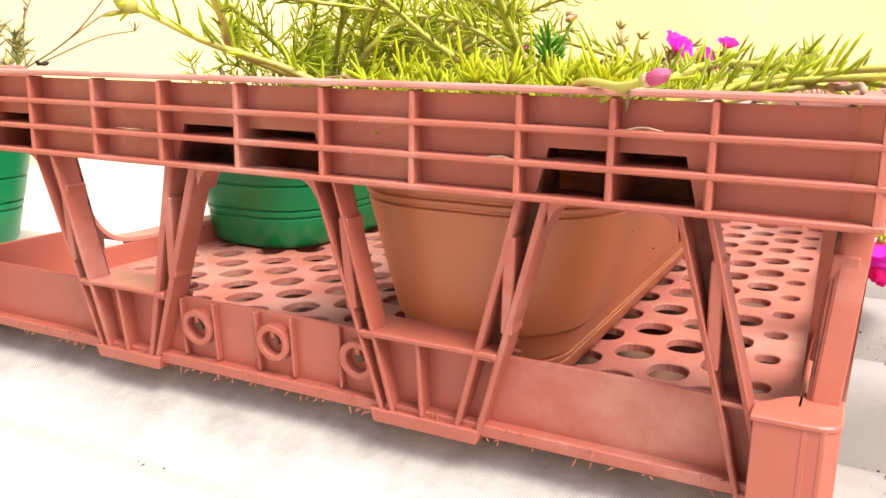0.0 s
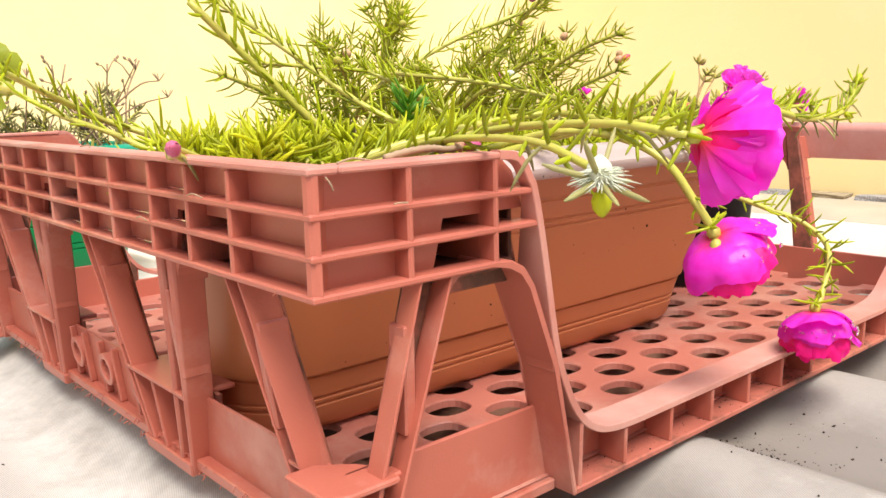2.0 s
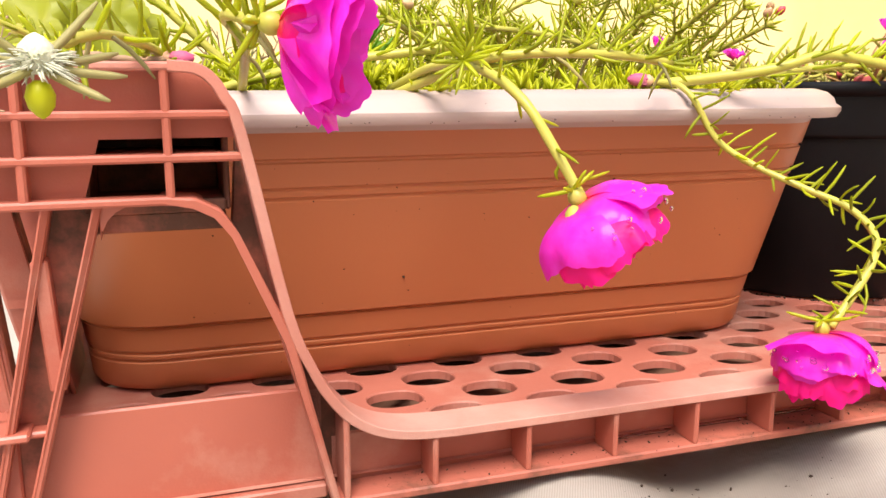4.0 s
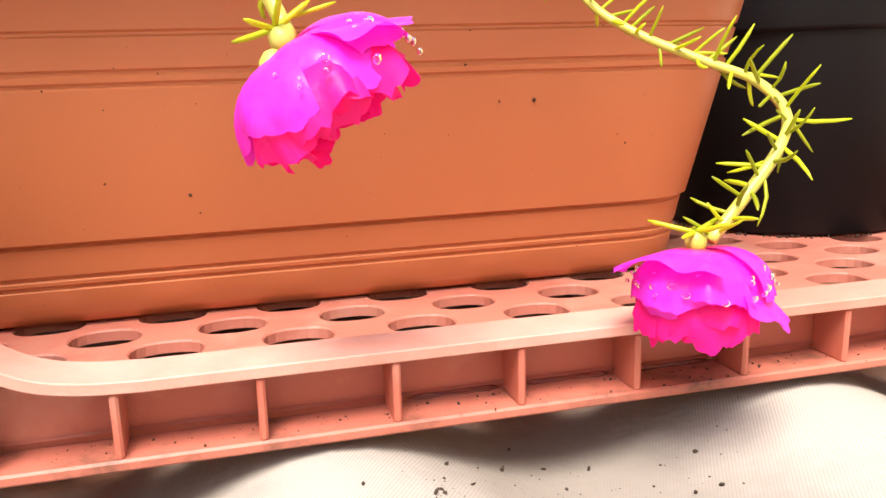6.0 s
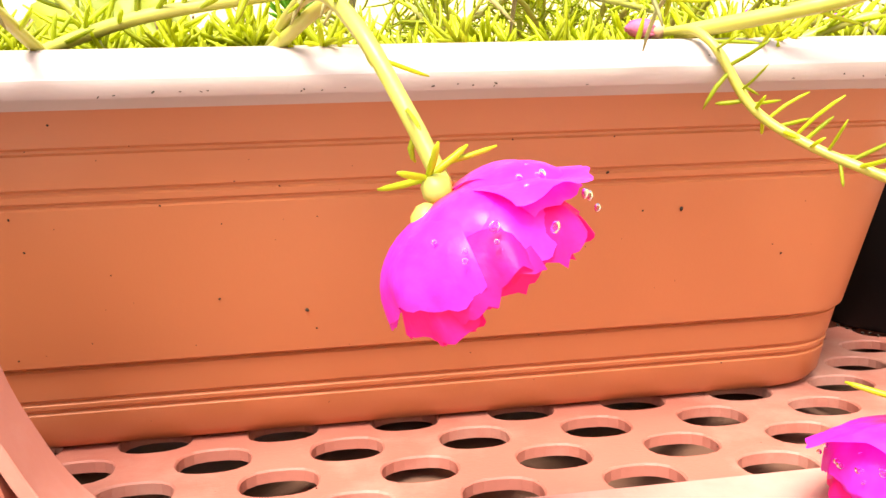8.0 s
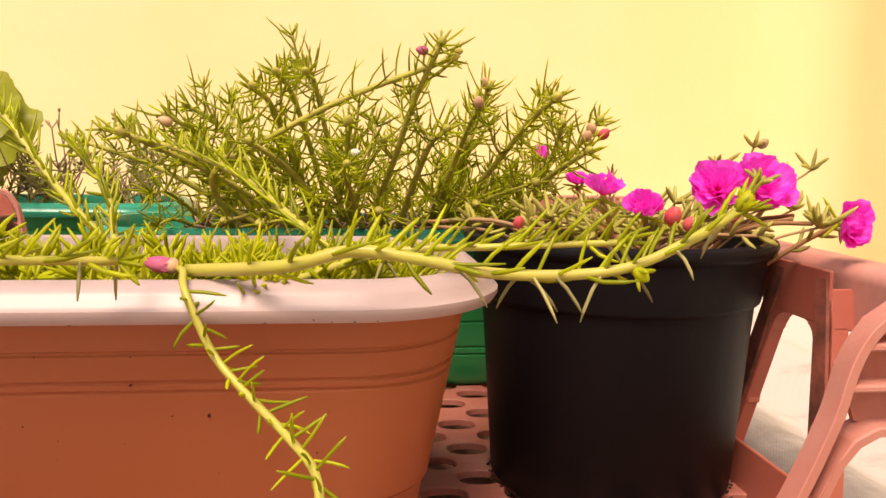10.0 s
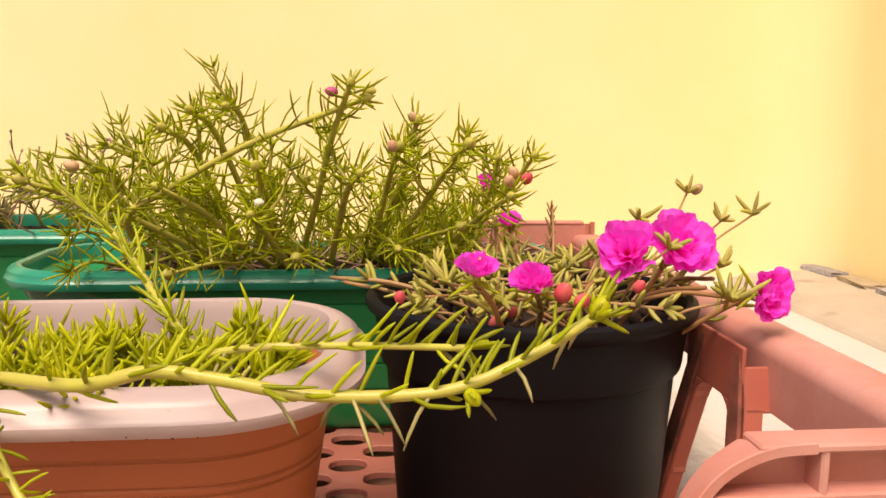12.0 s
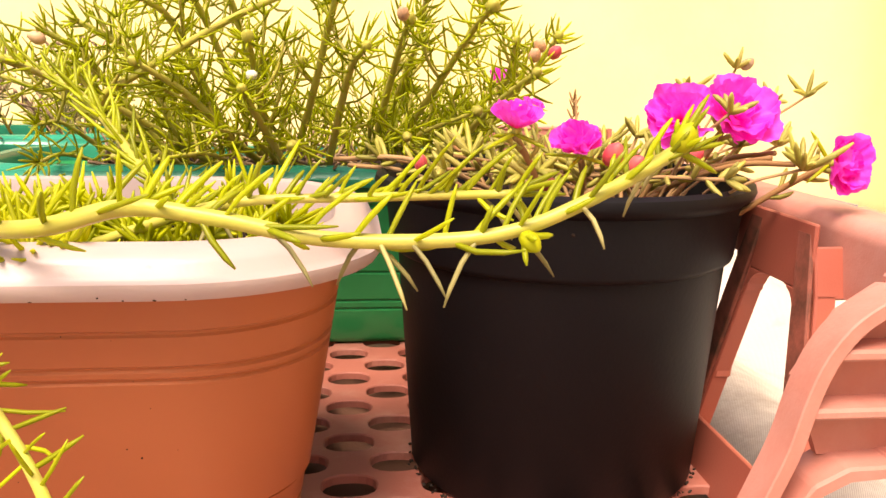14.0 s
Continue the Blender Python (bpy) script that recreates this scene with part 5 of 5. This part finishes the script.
    pts = smooth_path([(0.03, 0.135, 0.186), (0.006, 0.118, 0.1945), (-0.006, 0.100, 0.1935), (-0.009, 0.090, 0.1955)], 6)
    lo.tube(pts, [0.0019] * len(pts), 6)
    lo.done("long_stem", M_STEM, pl)
    dry = Buf()
    pts = smooth_path([(0.044, 0.013, 0.1928), (0.057, 0.014, 0.1946), (0.070, 0.016, 0.1950), (0.083, 0.020, 0.1936), (0.096, 0.026, 0.1940)], 6)
    dry.tube(pts, [0.0014 + 0.0003 * (k % 2) for k in range(len(pts))], 6)
    dry.done("dry_stem", M_DRY, pl, "brown dried stem lying on the rail")
    bud(pl, (0.064, -0.078, 0.1835), (0.05, 0, -1), 0.0036, M_LEAF_Y, "bright green bud")
    f = Buf()
    for i in range(260):
        w, v = rnd.uniform(0, 6.28), rnd.uniform(-0.6, 1)
        f.needle(Vector((0.064, -0.077, 0.189)), Vector((math.cos(w), math.sin(w), v)).normalized(), rnd.uniform(0.004, 0.0080), 0.00032, Vector((rnd.uniform(-.7, .7), rnd.uniform(-.7, .7), -0.3)), 3)
    f.blob(Vector((0.064, -0.077, 0.186)), (0, 0, 1), 0.010, 0.0048, 8)
    f.done("fluff", M_FLUFF, pl, "white fluffy seed head")
    for d in ((-1, -.1, -.35), (1, .1, -.2), (-.7, -.3, .5), (.6, .2, .6), (-.4, -.6, -.3), (.8, -.4, -.5), (.9, .5, .1), (-.9, .4, .2)):
        g = Buf()
        g.needle(Vector((0.064, -0.077, 0.188)), Vector(d).normalized(), 0.021, 0.0011, Vector((0, 0, 0.08)))
        g.done("sepal", M_LEAF_G, pl, "long grey green leaf of the seed head")
    for c, ax, r in (((0.595, 0.067, 0.2185), (0.35, -0.2, 0.8), 0.0040), ((0.545, 0.053, 0.1945), (0.5, -0.6, -0.5), 0.0030)):
        bud(pl, c, ax, r, M_LEAF_Y, "yellow green pointed bud")
        k = Buf()
        tuft(k, rnd, Vector(c), Vector(ax).normalized(), 3, 0.009, 0.0010)
        k.done("leaf", M_LEAF, pl)["kind"] = "stuff"


brown_plants()


# moss rose in the black pot
def pot_plant():
    rnd = random.Random(44)
    pl = thing("moss_rose", "flowering moss rose with magenta blooms in the black pot", "plant")
    st, lv, tan = Buf(), Buf(), Buf()
    # lying stems that end in stars of leaves
    for i in range(34):
        w = rnd.uniform(0, 6.28)
        r = rnd.uniform(0.03, 0.100)
        a = Vector((POT[0] + rnd.uniform(-.05, .05), POT[1] + rnd.uniform(-.05, .05), 0.160))
        b = Vector((POT[0] + math.cos(w) * r, POT[1] + math.sin(w) * r, rnd.uniform(0.178, 0.200)))
        if r > 0.075:
            b.z = max(b.z, 0.195)
        pts = leafy(st if i % 2 else tan, lv, rnd, [a, a.lerp(b, 0.5) + Vector((rnd.uniform(-.01, .01), 0, 0.012)), b], 0.0012, 0.0010, 60, 0.011, 0.0014, 0.6, 1.0, steps=5)
        tuft(lv, rnd, b, (pts[-1] - pts[-2] + Vector((0, 0, 0.004))).normalized(), 6, 0.0115, 0.0014)
    for P in ([(0.640, 0.245, 0.170), (0.655, 0.225, 0.186), (0.676, 0.195, 0.200), (0.692, 0.172, 0.203)], [(0.630, 0.235, 0.168), (0.672, 0.222, 0.194), (0.690, 0.190, 0.204)], [(0.66, 0.26, 0.166), (0.69, 0.25, 0.195), (0.705, 0.215, 0.204)],
              [(0.60, 0.27, 0.165), (0.532, 0.250, 0.195), (0.487, 0.300, 0.191)], [(0.57, 0.25, 0.165), (0.53, 0.26, 0.187), (0.495, 0.305, 0.187)], [(0.60, 0.30, 0.165), (0.62, 0.36, 0.19), (0.62, 0.395, 0.208)], [(0.62, 0.30, 0.165), (0.655, 0.39, 0.185), (0.625, 0.41, 0.200)]):
        pts = smooth_path(P, 6)
        (st if P[0][0] > 0.62 else tan).tube(pts, [0.0014] * len(pts), 6)
    # stars of leaves, with thin bare stems
    stars = [((0.695, 0.170, 0.201), 13, 0.0155), ((0.676, 0.262, 0.232), 6, 0.013), ((0.673, 0.200, 0.224), 6, 0.0125), ((0.721, 0.300, 0.246), 5, 0.0125), ((0.750, 0.310, 0.226), 5, 0.012), ((0.772, 0.310, 0.230), 5, 0.0135), ((0.644, 0.300, 0.200), 11, 0.015), ((0.660, 0.290, 0.206), 9, 0.014), ((0.712, 0.270, 0.203), 9, 0.014), ((0.725, 0.250, 0.205), 8, 0.013), ((0.700, 0.245, 0.205), 8, 0.013), ((0.54, 0.215, 0.187), 9, 0.013), ((0.555, 0.23, 0.20), 8, 0.014), ((0.62, 0.18, 0.196), 8, 0.013), ((0.58, 0.19, 0.197), 8, 0.012)]
    for c, k, ll in stars:
        c = Vector(c)
        base = Vector((POT[0] + (c.x - POT[0]) * 0.55, POT[1] + (c.y - POT[1]) * 0.6, 0.166))
        pts = smooth_path([base, base.lerp(c, 0.55) + Vector((rnd.uniform(-.008, .008), rnd.uniform(-.006, .006), 0.006)), c], 5)
        tan.tube(pts, [0.0008] * len(pts), 5)
        tuft(lv, rnd, c, Vector((rnd.uniform(-.3, .3), -0.35, 0.9)).normalized(), k, ll, 0.0014)
    # dry upright sprig behind
    for i in range(16):
        z = 0.186 + 0.0024 * i
        w = 2.4 * i
        tan.needle(Vector((0.657, 0.42, z)), Vector((math.cos(w) * 0.5, math.sin(w) * 0.5, 0.8)).normalized(), 0.009, 0.0008, Vector((0, 0, 0.1)))
    tan.tube(smooth_path([(0.640, 0.35, 0.165), (0.655, 0.40, 0.19), (0.658, 0.42, 0.226)], 5), [0.0010] * 11, 5)
    blooms = [((0.560, 0.146, 0.2190), (0.05, -0.30, 1), 0.0130, CUP), ((0.594, 0.174, 0.2075), (-0.35, -0.5, 0.9), 0.0145, CUP), ((0.655, 0.215, 0.2170), (-0.40, -0.70, 0.62), 0.0200, SAUCER), ((0.685, 0.225, 0.2190), (0.15, -0.80, 0.60), 0.0225, SAUCER),
              ((0.717, 0.182, 0.2025), (0.35, -0.9, 0.15), 0.0170, SAUCER), ((0.618, 0.388, 0.2135), (0.0, -0.4, 1), 0.0125, SAUCER), ((0.618, 0.525, 0.2330), (0.3, -0.6, 0.6), 0.0135, CUP)]
    for i, (c, ax, s, rows) in enumerate(blooms):
        flower(pl, c, ax, s, 200 + i, rows, 0, (), 4, "pink magenta ruffled moss rose bloom")
        c = Vector(c)
        foot_ = Vector((POT[0] + (c.x - POT[0]) * 0.6, POT[1] + (c.y - POT[1]) * 0.6, 0.165))
        leafy(st, lv, rnd, [foot_, foot_.lerp(c, 0.5) + Vector((0.004, 0, 0.004)), c - Vector(ax).normalized() * s * 0.2], 0.0015, 0.0016, 110, 0.011, 0.0012, 0.4)
    for c, r in (((0.526, 0.190, 0.199), 0.0032), ((0.579, 0.210, 0.193), 0.0036), ((0.585, 0.200, 0.188), 0.0034), ((0.575, 0.180, 0.186), 0.0040), ((0.606, 0.168, 0.204), 0.0048), ((0.614, 0.165, 0.201), 0.0038), ((0.652, 0.19, 0.203), 0.0034)):
        bud(pl, c, (rnd.uniform(-.5, .5), -0.6, 0.7), r, M_PINKBUD, "small closed crimson bud")
    bud(pl, (0.7245, 0.299, 0.246), (0.6, -0.2, 0.6), 0.0034, M_DRY, "dry brown bud")
    tan.done("lying_stem", M_STEM_T, pl, "thin tan lying stems")["kind"] = "stuff"
    finish(pl, st, lv, M_STEM_R, M_STAR, "thin reddish brown stems", "olive green fleshy leaves")


pot_plant()


# plants in the far green planter
def far_plants():
    rnd = random.Random(55)
    pl = thing("moss_rose", "half dry moss rose in the planter behind the crate", "plant")
    st, lv = Buf(), Buf()
    for i in range(60):
        x, y = rnd.uniform(-0.24, 0.225), rnd.uniform(0.73, 0.86)
        a = Vector((x, y, 0.157))
        b = a + Vector((rnd.uniform(-.05, .05), rnd.uniform(-.04, .04), rnd.uniform(0.02, 0.075)))
        pts = leafy(st, lv, rnd, [a, a.lerp(b, 0.5) + Vector((0, 0, 0.008)), b], 0.0018, 0.0012, 330, 0.015, 0.0010, 0.15, steps=4)
        tuft(lv, rnd, b, Vector((0, 0, 1)), 7, 0.013, 0.0010)
    finish(pl, st, lv, M_STEM, M_LEAF_G, "green stems", "olive green needle leaves")
    b = Buf()
    for i in range(34):
        x, y = rnd.uniform(-0.2, 0.24), rnd.uniform(0.73, 0.86)
        e = Vector((x + rnd.uniform(-.05, .07), y + rnd.uniform(-.04, .04), rnd.uniform(0.20, 0.275)))
        pts = smooth_path([(x, y, 0.157), Vector((x, y, 0.157)).lerp(e, 0.5) + Vector((rnd.uniform(-.01, .01), 0, 0.01)), e], 4)
        b.tube(pts, [0.0010] * len(pts), 4)
        for k in range(4):
            w = rnd.uniform(0, 6.28)
            s = pts[rnd.randrange(3, 8)]
            q = s + Vector((math.cos(w) * 0.016, math.sin(w) * 0.016, rnd.uniform(0.006, 0.022)))
            b.tube([s, s.lerp(q, .6) + Vector((0, 0, .003)), q], [0.0009, 0.0008, 0.0006], 4)
            b.blob(q, q - s, 0.006, 0.0018, 5)
    for P in ([(0.150, 0.73, 0.160), (0.148, 0.66, 0.185), (0.155, 0.60, 0.215), (0.163, 0.56, 0.252)], [(0.152, 0.64, 0.192), (0.180, 0.60, 0.215), (0.20, 0.575, 0.222)], [(0.155, 0.60, 0.215), (0.175, 0.58, 0.235), (0.19, 0.57, 0.238)], [(0.10, 0.74, 0.160), (0.09, 0.67, 0.20), (0.085, 0.63, 0.245)]):
        pts = smooth_path(P, 5)
        b.tube(pts, [0.0011 - 0.0005 * i / len(pts) for i in range(len(pts))], 5)
        for k in range(5):
            w = rnd.uniform(0, 6.28)
            b.needle(pts[-1], Vector((math.cos(w) * 0.6, math.sin(w) * 0.6, 0.7)).normalized(), 0.009, 0.0006, Vector((0, 0, 0.1)))
    b.done("dry_stem", M_DRY, pl, "dry reddish twigs")["kind"] = "stuff"
    # broad leaved plant with a red bud
    bp = thing("broad_leaf_plant", "plant with broad green leaves and a red bud behind the crate", "plant")
    s = Buf()
    for i, (c, size, tilt, turn) in enumerate((((0.046, 0.705, 0.262), 0.054, 66, 10), ((0.055, 0.715, 0.272), 0.034, 70, -30), ((0.02, 0.74, 0.225), 0.045, 50, 40), ((-0.03, 0.76, 0.262), 0.05, 65, -20), ((-0.08, 0.75, 0.23), 0.05, 55, 15), ((0.015, 0.71, 0.285), 0.03, 75, 20))):
        bm = bmesh.new()
        K, RN = 32, 6
        mid = bm.verts.new((0, 0, 0))
        prev = None
        for j in range(1, RN + 1):
            f = j / RN
            ring = []
            for k in range(K):
                w = 2 * math.pi * k / K
                lob = 1 + 0.13 * math.cos(5 * w) + 0.05 * math.sin(11 * w + i)
                ring.append(bm.verts.new((size * f * lob * math.cos(w), size * f * lob * math.sin(w), size * (0.12 * f * f * math.cos(5 * w) - 0.10 * f * f))))
            for k in range(K):
                if prev:
                    bm.faces.new((prev[k], prev[(k + 1) % K], ring[(k + 1) % K], ring[k]))
                else:
                    bm.faces.new((mid, ring[k], ring[(k + 1) % K]))
            prev = ring
        lf = part("leaf", bm, M_BROAD, bp, "", True)
        lf.matrix_basis = pose(*c, tilt, 0, turn)
        cv = Vector(c)
        pts = smooth_path([(0.02, 0.79, 0.157), Vector((0.02, 0.79, 0.157)).lerp(cv, 0.6) + Vector((0, 0.01, 0)), cv], 5)
        s.tube(pts, [0.0022] * len(pts), 6)
    s.done("stem", M_STEM, bp)
    bud(bp, (0.0, 0.85, 0.25), (0.1, 0, 1), 0.009, M_REDBUD, "scarlet bud")


far_plants()


# grit and dry crumbs on the roof under the crate's front
def grit():
    rnd = random.Random(66)
    b = Buf()

    def flake(x, y, z, r):
        b.blob(Vector((x, y, z)), (rnd.uniform(-1, 1), rnd.uniform(-1, 1), rnd.uniform(0, 0.5)), r * rnd.uniform(1.2, 3.0), r * rnd.uniform(0.5, 1.0), 5)
    nests = [(0.285, -0.012, 26), (0.300, -0.030, 40), (0.318, -0.022, 22), (0.338, -0.045, 18), (0.350, -0.015, 16), (0.365, -0.060, 14), (0.322, 0.010, 30), (0.330, -0.008, 34), (0.340, 0.004, 16), (0.372, -0.010, 14), (0.395, 0.000, 8), (0.080, -0.030, 26), (0.105, -0.022, 22), (0.150, -0.050, 16), (0.460, -0.030, 16), (0.500, -0.060, 14), (0.240, -0.09, 10), (-0.03, 0.12, 18), (-0.05, 0.33, 14), (-0.16, 0.02, 8), (0.56, -0.03, 14)]
    for cx, cy, k in nests:
        for i in range(k):
            x, y = cx + rnd.gauss(0, 0.010), cy + rnd.gauss(0, 0.009)
            flake(x, y, roof_z(x, y), 0.00018 + 0.0010 * rnd.random() ** 4)
    for i in range(420):
        x = rnd.uniform(0.17, 0.58)
        y = 0.0175 - 0.015 * rnd.random() ** 1.6
        flake(x, y, 0.0204, 0.00010 + 0.0005 * rnd.random() ** 4)
    for i in range(120):
        x, y = rnd.uniform(0.03, 0.70), rnd.uniform(0.03, 0.10)
        flake(x, y, FLOOR, 0.00010 + 0.0003 * rnd.random() ** 3)
    tagged(b.done("grit", M_GRIT, None, "dark crumbs of soil scattered on roof and crate"), category="soil crumbs", kind="stuff")


def water():
    """Rain water left along the bottom of some cells of the rail."""
    b = Buf()
    rnd = random.Random(4)
    for u0, u1, z in ((0.107, 0.141, Z1), (0.150, 0.193, Z3), (0.150, 0.193, Z2), (0.20, 0.243, Z3), (0.107, 0.141, Z2), (0.255, 0.295, Z3), (0.36, 0.40, Z2)):
        pts = [on_left(u0 + (u1 - u0) * i / 8, DEEP - 0.0009, z + RIB / 2 + 0.0003 + rnd.uniform(-.0001, .0002)) for i in range(9)]
        b.tube(pts, [0.0002] + [rnd.uniform(0.0004, 0.0008) for _ in range(7)] + [0.0002], 6)
    for i in range(3):
        u = 0.2785 + 0.0424 * i
        pts = [on_front(u + 0.004 + 0.034 * k / 8, 0.0176, 0.0214) for k in range(9)]
        b.tube(pts, [0.0002] + [rnd.uniform(0.0008, 0.0013) for _ in range(7)] + [0.0002], 6)
    tagged(b.done("rain_water", M_DROP, None, "thin beads of rain water lying in the crate's cells"), category="water", kind="stuff")


def debris():
    """A dark clod of soil under the crate's corner."""
    rnd = random.Random(8)
    b = Buf()
    for i in range(60):
        x, y = 0.066 + rnd.gauss(0, 0.013), 0.026 + rnd.gauss(0, 0.004)
        b.blob(Vector((x, y, roof_z(x, y) - 0.001)), (rnd.uniform(-1, 1), rnd.uniform(-1, 1), 0.5), rnd.uniform(0.002, 0.006), rnd.uniform(0.001, 0.0022), 6)
    tagged(b.done("soil_clod", M_SOIL, None, "dark clod of wet soil on the roof under the crate"), category="soil", kind="stuff")


def pebble():
    rnd = random.Random(15)
    bm = bmesh.new()
    bmesh.ops.create_icosphere(bm, subdivisions=2, radius=0.0030)
    for v in bm.verts:
        v.co = Vector((v.co.x * 1.25, v.co.y, v.co.z * 0.6)) * (1 + 0.18 * noise.noise(v.co * 420)) + Vector((rnd.uniform(-1, 1), rnd.uniform(-1, 1), 0)) * 0.0001
    st = part("pebble", bm, M_RUBBLE, None, "", True)
    st.location = (-0.034, 0.206, roof_z(-0.034, 0.206) + 0.0012)
    tagged(st, "small brown pebble lying on the pale roof sheet", "pebble")


def fibres():
    """Dry plant fibres caught on the crate's rails."""
    rnd = random.Random(16)
    b = Buf()
    for P in ([(0.0068, -0.0012, 0.1890), (0.0085, -0.0016, 0.1865), (0.0098, -0.0012, 0.1840)], [(-0.0012, 0.097, 0.1762), (-0.0015, 0.090, 0.1775), (-0.0010, 0.082, 0.1763)], [(0.0370, -0.0010, 0.1764), (0.0400, -0.0014, 0.1766), (0.0440, -0.0008, 0.1762)],
              [(-0.0010, 0.158, 0.1608), (-0.0014, 0.151, 0.1620), (-0.0009, 0.145, 0.1606)], [(0.0160, 0.0050, 0.1930), (0.0240, 0.0065, 0.1942), (0.0310, 0.0050, 0.1931)], [(0.004, 0.230, 0.1930), (0.006, 0.238, 0.1940), (0.004, 0.246, 0.1930)]):
        pts = smooth_path(P, 5)
        b.tube(pts, [0.00030 + 0.00015 * rnd.random() for _ in pts], 5)
    tagged(b.done("dry_fibre", M_DRY, None, "thin dry plant fibres caught on the crate's rails"), category="plant fibre", kind="stuff")


def rim_dirt():
    """Dark soil specks along the pale rim of the brown planter and a dusty ring at the pot's foot."""
    rnd = random.Random(17)
    b = Buf()
    for i in range(40):
        x = rnd.uniform(0.06, 0.46)
        lip = rnd.random() < 0.7
        y, z = (0.0853, rnd.uniform(0.1668, 0.1690)) if lip else (rnd.uniform(0.088, 0.094), 0.1765)
        b.blob(Vector((x, y, z)), (rnd.uniform(-1, 1), 0.1, rnd.uniform(-.3, .3)), rnd.uniform(0.0005, 0.0014), rnd.uniform(0.00015, 0.00035), 5)
    for i in range(140):
        w, q = rnd.uniform(0, 6.28), 0.0783 + 0.0035 * rnd.random() ** 2
        b.blob(Vector((POT[0] + q * math.cos(w), POT[1] + q * math.sin(w), FLOOR + 0.0003)), (rnd.uniform(-1, 1), rnd.uniform(-1, 1), 0.3), rnd.uniform(0.001, 0.003), rnd.uniform(0.0004, 0.0010), 5)
    tagged(b.done("soil_crumb", M_GRIT, None, "soil crumbs stuck along the planter rim and round the pot's foot"), category="soil crumbs", kind="stuff")


def crumb():
    rnd = random.Random(3)
    b = Buf()
    for i in range(7):
        b.blob(Vector((0.123 + rnd.uniform(-.002, .002), 0.596 + rnd.uniform(-.002, .002), 0.1925)), (rnd.uniform(-1, 1), rnd.uniform(-1, 1), 0.5), rnd.uniform(0.003, 0.006), 0.0012, 5)
    tagged(b.done("dried_bud", M_GRIT, None, "dark dried bud lying on the crate rail"), category="dried bud")


def specks():
    """Dirt specks splashed on the brown planter's face."""
    rnd = random.Random(12)
    b = Buf()
    at = [(0.367, 0.118, 0.0011), (0.213, 0.083, 0.0010), (0.334, 0.134, 0.0008)]
    at += [(rnd.uniform(0.10, 0.43), rnd.uniform(0.035, 0.16), 0.0002 + 0.0004 * rnd.random() ** 2) for i in range(60)]
    for x, z, r in at:
        y = 0.148 - 0.047 * (z - 0.024) / 0.145
        b.blob(Vector((x, y - r * 0.4, z)), (rnd.uniform(-1, 1), 0.1, rnd.uniform(-1, 1)), r * 1.8, r * 0.7, 6)
    tagged(b.done("dirt_speck", M_GRIT, None, "tiny dark dirt specks splashed on the brown planter"), category="dirt", kind="stuff")


def burrs():
    """Ragged moulding burrs along the crate's lower edge."""
    rnd = random.Random(13)
    b = Buf()
    for i in range(120):
        u = rnd.uniform(0.04, WY - 0.04)
        c = on_left(u, 0.0112, rnd.choice((0.0165, 0.0235)))
        b.needle(c, Vector((-0.6, rnd.uniform(-1, 1), rnd.uniform(-0.9, 0.1))).normalized(), rnd.uniform(0.001, 0.0045), 0.0004, Vector((0, 0, -0.2)), 3)
    for i in range(26):
        z = rnd.choice((Z1, Z2, Z3, ZT))
        c = on_left(rnd.uniform(0.02, WY - 0.02), 0.0008, z)
        b.needle(c, Vector((-0.5, rnd.uniform(-1, 1), rnd.uniform(-1, 1))).normalized(), rnd.uniform(0.001, 0.003), 0.0003, Vector((0, 0, -0.1)), 3)
    b.done("burr", M_CRATE, crate, "ragged plastic burrs")["kind"] = "stuff"


grit()
crumb()
water()
debris()
pebble()
fibres()
rim_dirt()
specks()
burrs()
